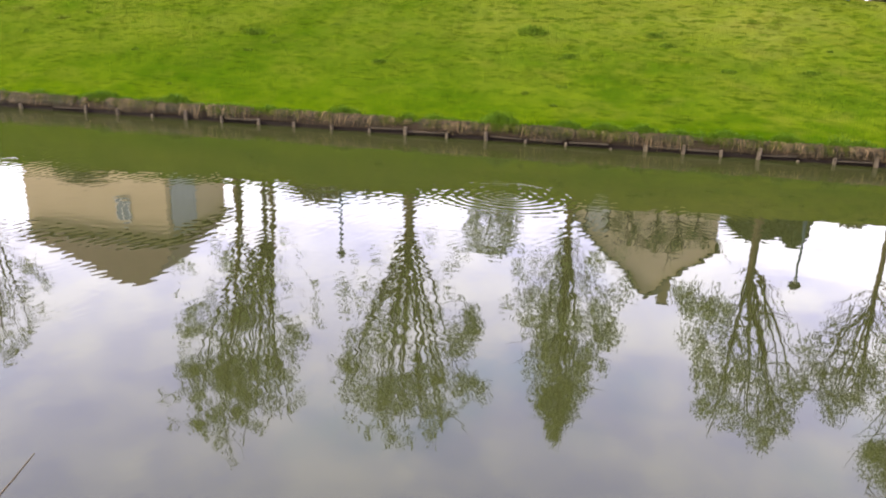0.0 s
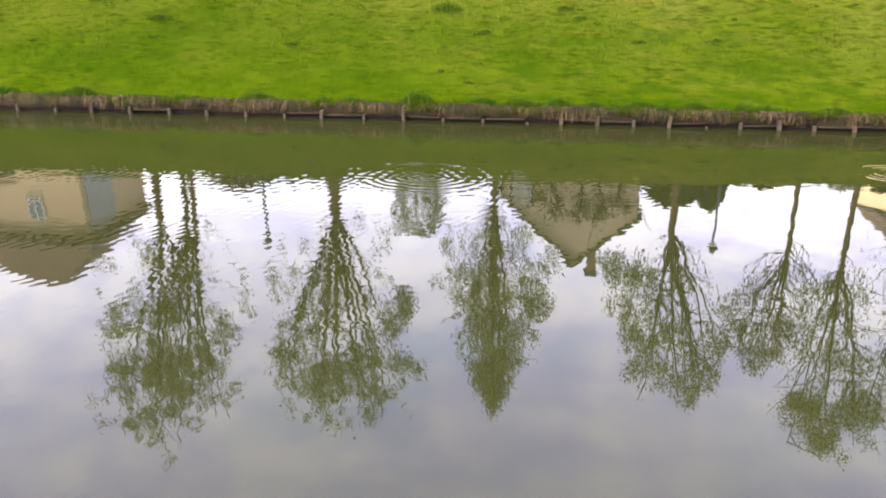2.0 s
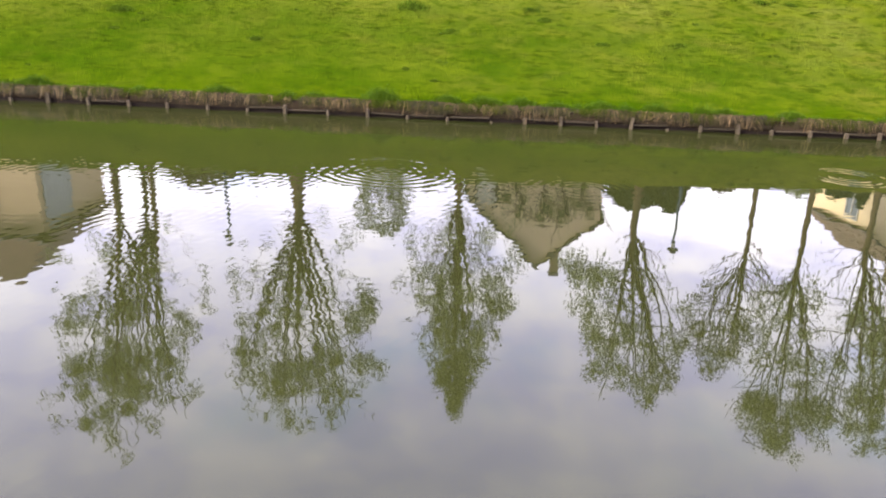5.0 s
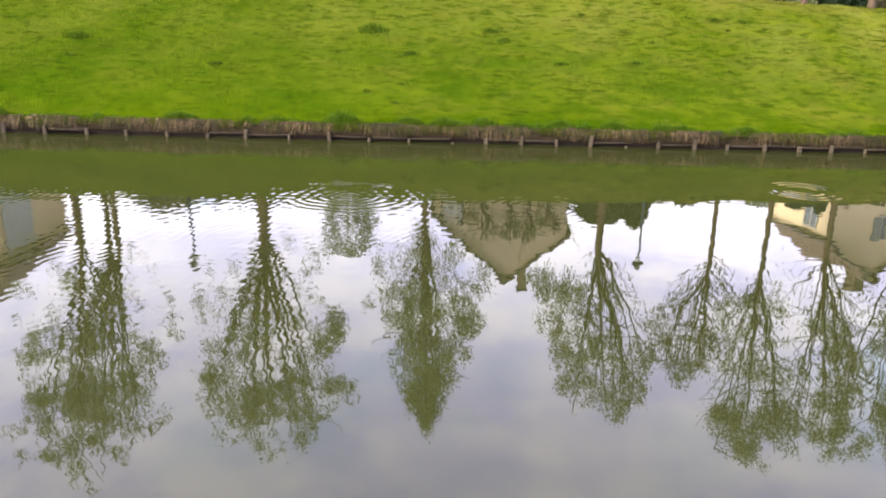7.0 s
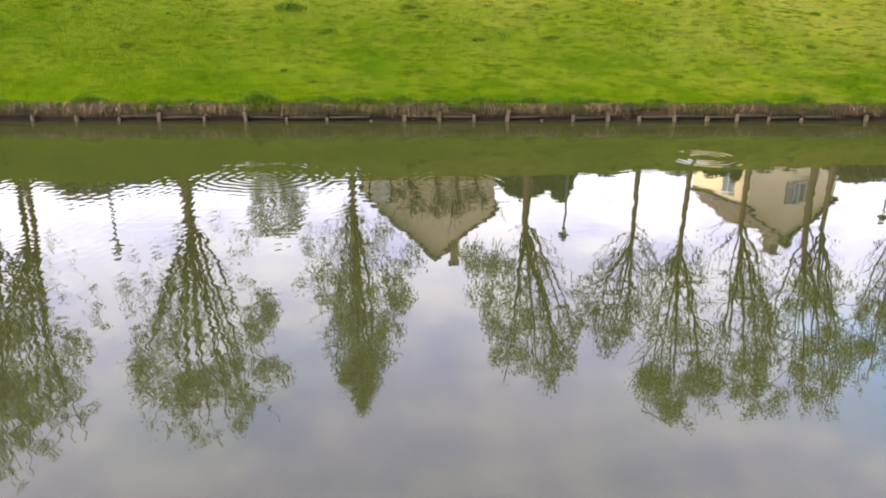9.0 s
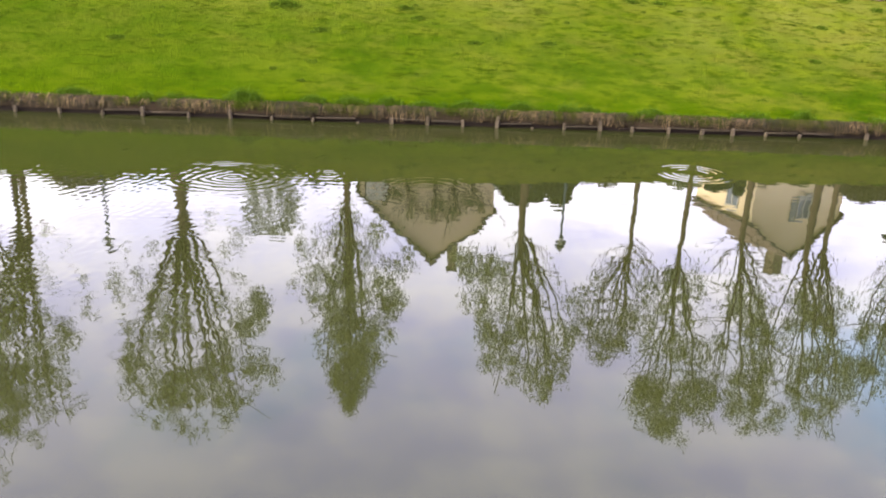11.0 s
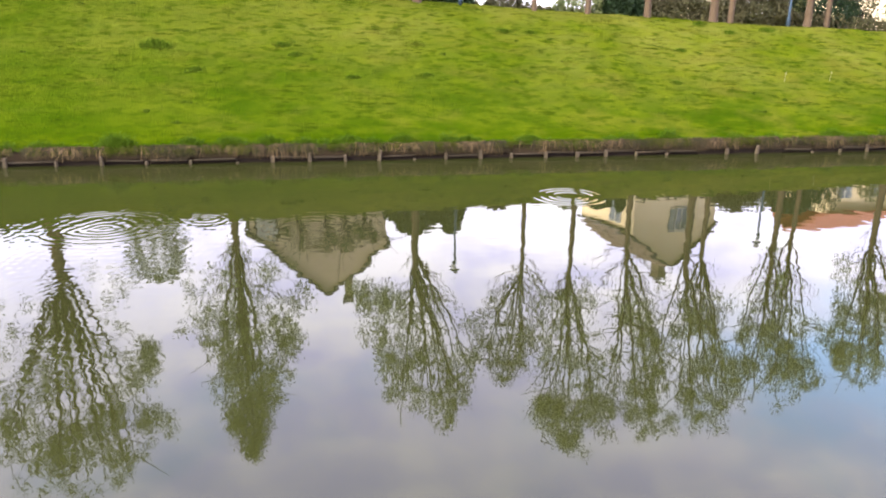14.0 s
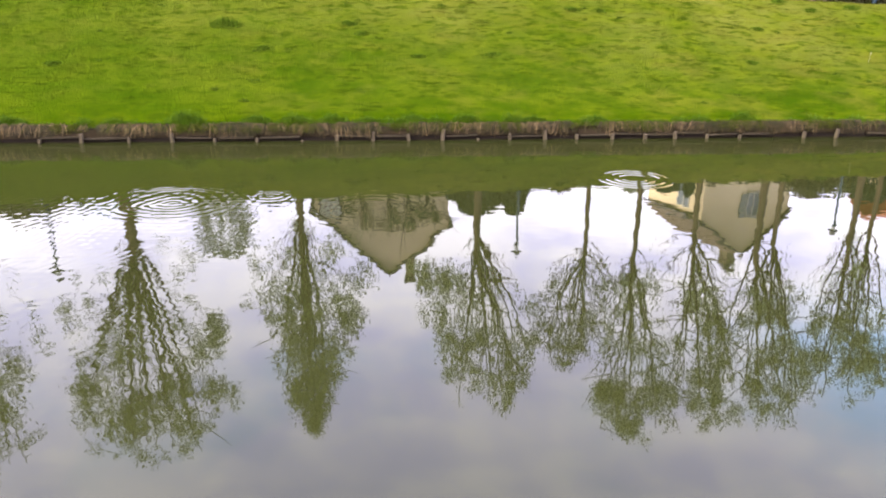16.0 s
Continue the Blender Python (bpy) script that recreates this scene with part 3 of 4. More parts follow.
# beige gabled house
h1 = gable_house(-1.15, 4.75, 33.0, 40.0, 1.2, 5.7, 6.5, 2.1, 8.75, M_TAN, M_TILE, "beige rendered house with a plain gable and brown roof", 0.10, 0.10)
chimney(h1, 3.2, 36.0, 7.0, 10.15, 0.42, M_FLUE)

# cream house with the sunlit side, turned a little from the canal
h2 = gable_house(0.0, 5.3, 0.0, 3.9, 0.9, 6.55, 6.55, 2.65, 8.5, M_CREAM, M_TILE_PALE, "cream rendered house with brown tiled roof and sunlit side", 0.12, 0.10)
h2.matrix_basis = pose(16.5, 33.0, 0, 0, 0, 18)
window_part(h2, 0.0, 1.35, 5.0, 0.85, 1.2, "x-")
window_part(h2, 3.0, 0.0, 5.5, 0.8, 1.1, "y")
chimney(h2, 3.35, 1.5, 7.4, 9.65, 0.55, M_FLUE)
for sx in (2.38, 3.62):
    bm = bmesh.new()
    for k in range(5):
        box(bm, sx - 0.19, sx + 0.19, -0.055, -0.012, 5.52 + k * 0.22, 5.52 + k * 0.22 + 0.205, 0.008)
    part("shutter", bm, M_SHUTTER, h2, "grey painted window shutter")

# red-roofed house, ridge along the canal
h3 = new("house")
tagged(h3, "cream house with a red tiled roof behind trees", "house")
bm = bmesh.new()
box(bm, 29.7, 33.6, 37.0, 43.0, 0.9, 6.9)
part("wall", bm, M_CREAM, h3)
for ya, yb in ((36.6, 40.0), (43.4, 40.0)):
    bm = bmesh.new()
    v = [bm.verts.new((x, yy, z)) for z in (0.0, 0.18) for x, yy in ((29.4, ya), (34.0, ya), (34.0, yb), (29.4, yb))]
    for k, vert in enumerate(v):
        vert.co.z += 6.75 if k % 4 < 2 else 8.6
    for f in ((0, 1, 2, 3), (7, 6, 5, 4), (0, 4, 5, 1), (1, 5, 6, 2), (2, 6, 7, 3), (3, 7, 4, 0)):
        bm.faces.new([v[i] for i in f])
    bmesh.ops.recalc_face_normals(bm, faces=bm.faces)
    part("roof", bm, M_TILE_RED, h3)
window_part(h3, 30.6, 37.0, 4.9, 0.9, 1.1, "y")
window_part(h3, 32.6, 37.0, 4.9, 0.9, 1.1, "y")

# hip-roofed house
h0 = new("house")
tagged(h0, "beige rendered house with a brown hipped roof", "house")
X0, X1, Y0, Y1, EAVE, TOP = -30.2, -22.0, 35.0, 41.4, 9.5, 13.4
bm = bmesh.new()
box(bm, X0, X1, Y0, Y1, 1.5, EAVE)
part("wall", bm, M_RENDER, h0)
bm = bmesh.new()
o = 0.45
low = [(X0 - o, Y0 - o), (X1 + o, Y0 - o), (X1 + o, Y1 + o), (X0 - o, Y1 + o)]
ring0 = [bm.verts.new((x, y, EAVE - 0.12)) for x, y in low]
ring1 = [bm.verts.new((x, y, EAVE + 0.04)) for x, y in low]
ta, tb = bm.verts.new((-26.6, 38.2, TOP)), bm.verts.new((-25.6, 38.2, TOP))
bm.faces.new(ring0[::-1])
for i in range(4):
    bm.faces.new((ring0[i], ring0[(i + 1) % 4], ring1[(i + 1) % 4], ring1[i]))
bm.faces.new((ring1[0], ring1[1], tb, ta))
bm.faces.new((ring1[1], ring1[2], tb))
bm.faces.new((ring1[2], ring1[3], ta, tb))
bm.faces.new((ring1[3], ring1[0], ta))
bmesh.ops.recalc_face_normals(bm, faces=bm.faces)
part("roof", bm, M_TILE, h0)
bm = bmesh.new()
box(bm, X0 - o - 0.11, X1 + o + 0.11, Y0 - o - 0.11, Y0 - o - 0.004, EAVE - 0.1, EAVE + 0.02, 0.02)
part("gutter", bm, M_FASCIA, h0)
window_part(h0, -24.5, Y0, 7.25, 0.8, 1.1, "y")
bm = bmesh.new()
for i in range(9):
    box(bm, X1 + 0.004, X1 + 0.06, 35.4 + i * 0.28, 35.4 + i * 0.28 + 0.265, 4.0, 9.0, 0.008)
part("cladding", bm, M_SHUTTER, h0, "blue-grey painted boards")


# ---- trees ----
def bezier(a, b, c, n):
    t = np.linspace(0, 1, n)[:, None]
    return (1 - t) ** 2 * np.asarray(a) + 2 * t * (1 - t) * np.asarray(b) + t ** 2 * np.asarray(c)


def tree(seed, x, y, top, tip_x, fork, profile, label, stems=((0.0, 0.0),), radius=0.17, limbs=12, leaves=17800, leaf=0.044, mat=None, bare=0.0, clump=0.31, fill=88, gap=0.02, masses=(), airy=True):
    """A tree with steep limbs. profile: (share of the crown's height, left reach, right reach); stems: offsets of the trunks' feet."""
    rng = np.random.default_rng(seed)
    limbs = max(4, int(limbs * 0.78))
    leaves = int(leaves * 1.1)
    base = float(ground_z(x, y)) - 0.15
    root = new("tree")
    root.location = (x, y, base)
    tagged(root, label, "tree", "trees along the canal bank")
    H = top - base
    fz = fork - base
    pr = np.array(profile, float)

    def reach(h, left):
        s = np.clip((h - fz) / (H - fz), 0, 1)
        return np.interp(s, pr[:, 0], pr[:, 1 if left else 2])

    def axis(h):
        return (tip_x - x) * np.clip((h - fz) / (H - fz), 0, 1)

    twigs = Tubes(4)
    centres, spray = [], []
    share = max(1, len(stems))
    for si, (sx, sy) in enumerate(stems):
        hh = H * (1.0 if si == 0 else rng.uniform(0.86, 0.95))
        n = 14
        zz = np.linspace(0, hh * 0.97, n)
        wob = np.cumsum(rng.normal(0, 0.035, (n, 2)), axis=0)
        px = sx + axis(zz) * (0.9 if si == 0 else 0.6) + wob[:, 0] * (zz / H)
        py = sy + wob[:, 1] * (zz / H)
        pts = np.stack([px, py, zz], 1)
        over = np.clip((zz - fz) / (hh - fz), 0, 1)
        rad = radius * (1.0 if si == 0 else 0.72) * np.where(zz < fz, 1 - 0.22 * zz / fz, 0.78 - 0.34 * np.clip(over * 5, 0, 1)) * (1 - over) ** 0.8 + 0.012
        rad[0] *= 1.12
        tb_ = Tubes(9)
        tb_.add(pts, rad)
        tb_.build("trunk", M_BARK, root)
        for li in range(int(limbs / share)):
            h0_ = fz * rng.uniform(0.82, 1.04) + (H - fz) * rng.uniform(0.0, 0.30) * (li / (limbs / share))
            h1_ = h0_ + (H - h0_) * rng.uniform(0.62, 0.97)
            rise = h1_ - h0_
            az = 2 * math.pi * (li * 0.382 + rng.uniform(-0.08, 0.08))
            left = math.cos(az) < 0
            R = reach(h1_ - 0.1 * rise, left) * math.sqrt(rng.uniform(0.08, 0.9))
            s = np.array([np.interp(h0_, zz, px), np.interp(h0_, zz, py), h0_])
            e = np.array([axis(h1_) + R * math.cos(az), R * 0.8 * math.sin(az), h1_])
            side, lift = rng.uniform(0.52, 0.74), rng.uniform(0.28, 0.42)
            c = np.array([s[0] + side * (e[0] - s[0]), s[1] + side * (e[1] - s[1]), h0_ + lift * (h1_ - h0_)])
            lp = bezier(s, c, e, 9)
            lp[1:-1] += rng.normal(0, 0.05, (7, 3))
            r0 = (0.02 + 0.85 * radius) * rng.uniform(0.26, 0.44)
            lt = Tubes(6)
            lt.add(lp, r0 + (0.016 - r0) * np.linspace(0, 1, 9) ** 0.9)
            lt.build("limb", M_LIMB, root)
            for k in range(9):
                q = rng.uniform(0.2, 1.0)
                p0 = np.array([np.interp(q, np.linspace(0, 1, 9), lp[:, i]) for i in range(3)])
                d = rng.normal(size=3) * np.array([0.8, 0.8, 0.35]) + np.array([0, 0, 0.55])
                d = d / np.linalg.norm(d)
                ln = rng.uniform(0.6, 1.8)
                p1 = p0 + d * ln
                p1[2] = min(p1[2], H * 1.0)
                twigs.add(bezier(p0, (p0 + p1) / 2 + rng.normal(0, 0.08, 3), p1, 4), np.linspace(0.028 if radius > 0.06 else 0.014, 0.007, 4))
                if rng.random() < -0.05 + 0.6 * (p1[2] - fz) / (H - fz) - bare:
                    if math.hypot(p1[0] - axis(p1[2]), p1[1]) < 0.2 + reach(p1[2], p1[0] < axis(p1[2])):
                        centres.append(p1)
                spray.append(p0 + (p1 - p0) * 0.6)
        # bare side twigs below and round the fork
        for k in range(int((18 if radius > 0.06 else 3) / share)):
            h = fz * rng.uniform(0.72, 1.0) + (H - fz) * rng.uniform(0.0, 0.25)
            p0 = np.array([np.interp(h, zz, px), np.interp(h, zz, py), h])
            az = rng.uniform(0, 2 * math.pi)
            ln = rng.uniform(0.6, 2.2)
            p1 = p0 + ln * np.array([math.cos(az) * 0.75, math.sin(az) * 0.75, rng.uniform(0.3, 0.95)])
            pm = (p0 + p1) / 2 + np.array([0, 0, -0.12 * ln]) + rng.normal(0, 0.07, 3)
            twigs.add(bezier(p0, pm, p1, 6), np.linspace(0.024 if radius > 0.06 else 0.008, 0.006, 6))
            for _ in range(2):
                p2 = p1 + rng.normal(0, 0.3, 3) + np.array([0, 0, 0.3])
                twigs.add(bezier(pm, (pm + p2) / 2 + rng.normal(0, 0.06, 3), p2, 4), np.linspace(0.012, 0.005, 4))
                spray.append(p2)
    # finer growth that fills the crown's outline
    tries = 0
    want = int(fill)
    while tries < want:
        tries += 1
        s = rng.uniform(0.05, 1.0)
        h = fz + s * (H - fz)
        az = rng.uniform(0, 2 * math.pi)
        left = math.cos(az) < 0
        R = reach(h, left) * math.sqrt(rng.uniform(0.12, 1.0))
        p = np.array([axis(h) + R * math.cos(az), R * 0.8 * math.sin(az), h])
        # the crown is open inside and below, where the limbs show
        if airy and radius > 0.06 and math.hypot(p[0] - axis(h), p[1]) < 0.5 * reach(h, left) and rng.random() < 1.25 - 1.25 * s:
            continue
        if noise.noise((p[0] * 0.55 + seed, p[1] * 0.55, p[2] * 0.5)) < bare + gap + 0.6 * (0.46 - s):
            continue
        centres.append(p)
        if rng.random() < 0.3:
            q = p - np.array([0.25 * R * math.cos(az), 0.2 * R * math.sin(az), rng.uniform(0.5, 1.1)])
            twigs.add(bezier(q, (p + q) / 2 + rng.normal(0, 0.06, 3), p, 4), np.linspace(0.014, 0.005, 4))
    for mx, mz, mr in masses:
        for _ in range(int(27 * mr * mr) + 2):
            d = rng.normal(size=3)
            d *= mr * rng.uniform(0.1, 1) ** 0.45 / np.linalg.norm(d)
            p = np.array([mx - x, 0, mz - base]) + d * np.array([0.95, 1.0, 0.95])
            centres.append(p)
            if rng.random() < 0.2:
                q = p - np.array([0.2 * d[0] + 0.12 * p[0], 0.4 * d[1], rng.uniform(0.5, 1.0)])
                twigs.add(bezier(q, (p + q) / 2 + rng.normal(0, 0.06, 3), p, 4), np.linspace(0.014, 0.005, 4))
    twigs.build("twigs", M_TWIG, root)["kind"] = "stuff"
    centres = np.array(centres)
    big = rng.uniform(0.55, 1.5, len(centres)) * clump
    pick = rng.choice(len(centres), leaves, p=big ** 2 / np.sum(big ** 2))
    ball = np.clip(rng.normal(0, 0.42, (leaves, 3)), -0.8, 0.8)
    pos = centres[pick] + ball * big[pick][:, None] * np.array([1.0, 1.0, 1.3])
    # loose leaves strung along the twigs
    loose = int(leaves * 0.09)
    spray = np.array(spray)
    pos = np.concatenate([pos, spray[rng.integers(0, len(spray), loose)] + rng.normal(0, 1, (loose, 3)) * np.array([0.16, 0.16, 0.3])])
    v, f = leaf_quads(rng, pos, leaf)
    mesh_part("crown", v, f, mat or M_LEAF, root)["kind"] = "stuff"
    return root


EGG = [(0, 0.6, 0.6), (0.2, 1.0, 1.0), (0.55, 1.0, 1.0), (0.8, 0.75, 0.75), (1, 0.12, 0.12)]


def prof(shape, left, right):
    return [(s, a * left, b * right) for s, a, b in shape]


BROOM = [(0, 0.7, 0.7), (0.25, 1.08, 1.08), (0.6, 1.0, 1.0), (0.85, 0.95, 0.9), (1, 0.5, 0.45)]
SPIRE = [(0, 0.6, 0.6), (0.15, 1.0, 1.0), (0.36, 1.05, 1.05), (0.6, 0.68, 0.66), (0.85, 0.28, 0.28), (1, 0.03, 0.03)]
TUFTED = [(0, 0.6, 0.6), (0.3, 0.95, 0.9), (0.55, 0.7, 0.75), (0.82, 1.0, 1.0), (0.94, 0.8, 0.8), (1, 0.3, 0.3)]
NAMES = "tall poplar with steep limbs and fresh spring leaves"
tree(11, -27.6, 29.0, 13.8, -27.4, 6.0, prof(EGG, 2.6, 3.0), "thin leafing tree with drooping bare twigs", limbs=12, leaves=5200, mat=M_LEAF_PALE, bare=0.1)
tree(12, -14.6, 29.0, 16.6, -16.2, 6.4, prof(BROOM, 3.3, 3.7), "twin-stemmed poplar with a broad leafy crown", stems=((-0.5, 0), (0.95, 0.1), (0.5, 0.4)), limbs=30, leaves=30500, gap=-0.2, fill=150, masses=[(-16.0, 12.7, 1.2), (-17.3, 13.6, 1.1), (-14.4, 12.8, 1.2), (-17.5, 10.9, 0.8), (-12.9, 11.2, 0.8), (-17.1, 15.7, 0.7), (-15.1, 10.4, 0.8), (-15.6, 14.6, 0.9)])
tree(13, -7.75, 29.0, 15.0, -8.2, 5.8, prof(BROOM, 2.7, 3.4), "poplar with many steep limbs and leafy top", limbs=24, leaves=26500, radius=0.24, gap=-0.2, fill=150, masses=[(-8.0, 13.0, 1.1), (-5.5, 9.8, 0.9), (-9.2, 13.2, 1.0), (-5.0, 12.4, 0.8), (-6.7, 11.7, 0.9), (-10.1, 11.9, 0.7), (-6.5, 13.8, 0.7)])
tree(14, -1.4, 29.0, 14.3, -1.25, 5.0, prof(SPIRE, 2.3, 2.7), "pointed poplar with a dense leafy spire", limbs=17, leaves=27000, radius=0.14, gap=-0.35, fill=230, airy=False, masses=[(-1.0, 11.7, 0.65), (-1.2, 12.6, 0.4), (0.0, 8.7, 0.8), (-2.4, 8.5, 0.8), (-0.5, 10.3, 0.8), (-1.7, 10.1, 0.8), (0.4, 9.3, 0.7), (-1.25, 13.4, 0.22), (-1.15, 12.2, 0.55), (-1.2, 13.0, 0.35)])
tree(15, 5.45, 29.0, 13.4, 6.6, 6.0, prof(EGG, 3.1, 2.2), "forked poplar with a lopsided leafy crown", limbs=16, leaves=17000, fill=95, radius=0.15, masses=[(3.8, 7.6, 0.85), (4.6, 7.9, 0.6), (4.1, 9.4, 0.8), (4.6, 10.7, 0.7), (3.1, 7.2, 0.5), (7.9, 10.5, 0.5), (6.9, 12.1, 0.6), (5.9, 10.1, 0.5)])
tree(16, 9.85, 29.0, 11.6, 9.4, 6.6, prof(EGG, 1.9, 1.3), "slender young tree with thin bare branches", limbs=13, leaves=5200, fill=80, radius=0.09, mat=M_LEAF_PALE, masses=[(9.5, 10.7, 0.5), (8.5, 9.5, 0.4), (10.2, 9.6, 0.4)])
tree(17, 11.95, 29.0, 15.1, 12.7, 6.9, prof(TUFTED, 2.2, 2.3), "slender tree with a dense rounded top", limbs=14, leaves=19000, fill=105, gap=-0.04, radius=0.10, masses=[(12.3, 8.0, 0.8), (12.3, 13.2, 1.4), (11.4, 13.2, 0.9), (13.7, 13.2, 0.9), (12.5, 10.9, 0.7), (12.4, 14.4, 0.8)])
tree(18, 14.35, 29.0, 14.8, 15.8, 6.0, prof(BROOM, 2.0, 2.0), "forked slender tree with a leafy top", limbs=13, leaves=13500, fill=95, gap=-0.04, radius=0.12, masses=[(15.7, 9.9, 0.9), (15.9, 12.2, 0.8), (15.1, 8.7, 0.6), (16.2, 13.8, 0.45)])
tree(19, 17.1, 29.0, 15.0, 18.6, 6.4, prof(BROOM, 2.2, 2.3), "twin-stemmed poplar with steep dark limbs", stems=((0, 0), (0.8, 0.1)), limbs=17, leaves=15500, fill=95, gap=-0.04, radius=0.155, masses=[(17.2, 9.1, 0.9), (18.9, 9.7, 0.9), (18.1, 12.6, 0.8), (18.7, 14.2, 0.45), (18.7, 11.4, 0.7)])
tree(20, 21.2, 29.0, 13.9, 21.4, 6.2, prof(BROOM, 1.8, 2.9), "poplar with two trunks and a spreading crown", stems=((0, 0), (1.0, 0.2)), limbs=17, leaves=15500, fill=105, gap=-0.04, radius=0.14, masses=[(22.0, 10.2, 0.9), (20.5, 12.0, 0.8), (23.4, 11.5, 0.9), (21.9, 11.9, 0.8), (20.5, 10.1, 0.7), (24.2, 12.9, 0.5)])
tree(21, 26.1, 29.0, 13.3, 26.9, 6.0, prof(EGG, 2.2, 2.4), NAMES, limbs=16, leaves=15500, fill=95, gap=-0.04, radius=0.155, masses=[(25.3, 10.8, 0.9), (26.6, 9.4, 1.0), (26.3, 11.7, 0.9), (27.8, 10.6, 1.0), (25.3, 9.3, 0.6)])
tree(22, 30.4, 29.2, 13.0, 30.6, 6.0, prof(EGG, 2.2, 2.4), NAMES, limbs=14, leaves=14000, radius=0.15)


# ---- shrubs and hedges behind the crest ----
def shrub(name, seed, x, y, top, rx, ry, mat, label, category, n=4500, leaf=0.07, cone=0.0):
    rng = np.random.default_rng(seed)
    base = float(ground_z(x, y)) - 0.05
    root = new(name)
    root.location = (x, y, base)
    tagged(root, label, category)
    H = top - base
    stems = Tubes(5)
    for i in range(14):
        a, r = rng.uniform(0, 2 * math.pi), rng.uniform(0.3, 0.85)
        e = np.array([rx * r * math.cos(a), ry * r * math.sin(a), H * rng.uniform(0.6, 0.92) * (1 - 0.35 * r)])
        stems.add(bezier((e[0] * 0.2, e[1] * 0.2, 0), (e[0] * 0.5, e[1] * 0.5, e[2] * 0.6), e, 6), np.linspace(0.035, 0.01, 6))
    stems.build("stems", M_TWIG, root)
    n *= 3
    p = rng.normal(size=(n, 3))
    p /= np.linalg.norm(p, axis=1)[:, None]
    rr = rng.uniform(0.35, 1.0, n) ** 0.4
    u = (p[:, 2] * rr + 1) / 2
    taper = 1 - cone * u
    lump = np.array([1 + 0.35 * noise.noise((q[0] * 2.2 + seed, q[1] * 2.2, q[2] * 2.2)) for q in p])
    pos = np.stack([p[:, 0] * rx * rr * taper * lump, p[:, 1] * ry * rr * taper * lump, 0.05 + u * H * (0.9 + 0.1 * lump)], 1)
    v, f = leaf_quads(rng, pos, leaf)
    mesh_part("foliage", v, f, mat, root)["kind"] = "stuff"
    return root


def hedge(seed, x0, x1, y, top_above, mat, label, n_per_m=1500, depth=0.5):
    rng = np.random.default_rng(seed)
    root = new("hedge")
    root.location = ((x0 + x1) / 2, y, float(ground_z((x0 + x1) / 2, y)))
    tagged(root, label, "hedge")
    n = int((x1 - x0) * n_per_m * 2.5)
    px = rng.uniform(x0, x1, n)
    hh = top_above + 0.45 * np.array([noise.noise((a * 0.9, seed, 0)) + 0.6 * noise.noise((a * 3.0, seed, 4)) for a in px])
    pz = ground_z(px, np.full(n, y)) + hh * rng.uniform(0, 1, n) ** 0.7
    py = y + rng.uniform(-depth, depth, n)
    pos = np.stack([px, py, pz], 1) - np.array(root.location)
    v, f = leaf_quads(rng, pos, 0.07)
    mesh_part("foliage", v, f, mat, root)["kind"] = "stuff"
    stems = Tubes(4)
    for a in np.arange(x0 + 0.2, x1, 0.6):
        g = float(ground_z(a, y))
        b = np.array([a, y, g]) - np.array(root.location)
        stems.add(bezier(b, b + np.array([rng.normal(0, 0.1), 0, 0.5 * top_above]), b + np.array([rng.normal(0, 0.25), rng.normal(0, 0.2), top_above]), 5), np.linspace(0.03, 0.008, 5))
    stems.build("stems", M_TWIG, root)
    return root


shrub("bush", 31, -4.6, 31.0, 7.2, 1.2, 1.0, M_LEAF, "tall loose green bush behind the crest", "bush", 1100)
shrub("evergreen_bush", 32, 5.75, 31.6, 5.6, 1.45, 1.0, M_EVERGREEN, "dark evergreen bush beside a tree", "bush", 4200, cone=0.35)
shrub("evergreen_bush", 33, 7.4, 31.8, 5.7, 0.9, 0.9, M_EVERGREEN, "dark upright evergreen beside the lamp", "bush", 2800, cone=0.4)
shrub("bush", 34, -12.3, 31.2, 5.3, 1.6, 0.9, M_HEDGE, "low twiggy bush behind the crest", "bush", 1800)
shrub("bush", 35, -31.5, 31.5, 6.0, 1.8, 1.2, M_EVERGREEN, "dark bush beside a house", "bush", 5000)
shrub("bush", 36, -24.5, 32.0, 5.6, 1.6, 1.0, M_HEDGE, "leafy bush in front of a beige wall", "bush", 2600)
for k, (sx, sy, st) in enumerate([(0.95, 31.2, 6.1), (2.05, 31.4, 6.4), (2.85, 31.1, 6.0), (3.8, 31.3, 5.8), (-0.1, 31.5, 5.6)]):
    tree(140 + k, sx, sy, st, sx + 0.1, 4.7, prof(EGG, 0.6, 0.6), "thin bare sapling in front of a pale wall", radius=0.035, limbs=6, leaves=420, mat=M_LEAF_PALE, fill=14, clump=0.2)
shrub("bush", 38, 20.6, 31.6, 5.0, 1.5, 0.7, M_HEDGE, "rounded green bush in front of a cream house", "bush", 4500)
shrub("bush", 39, 24.2, 32.5, 5.6, 1.8, 1.0, M_EVERGREEN, "dark green bush among the trees", "bush", 4500)
hedge(41, -14.0, -1.9, 31.6, 1.05, M_EVERGREEN, "low dark hedge behind the crest", 900)
hedge(42, 15.2, 19.6, 31.4, 1.25, M_HEDGE, "clipped brownish green hedge in front of a house", 800)
hedge(43, 22.0, 40.0, 31.8, 1.15, M_HEDGE, "uneven brownish hedge behind the tree row", 330)
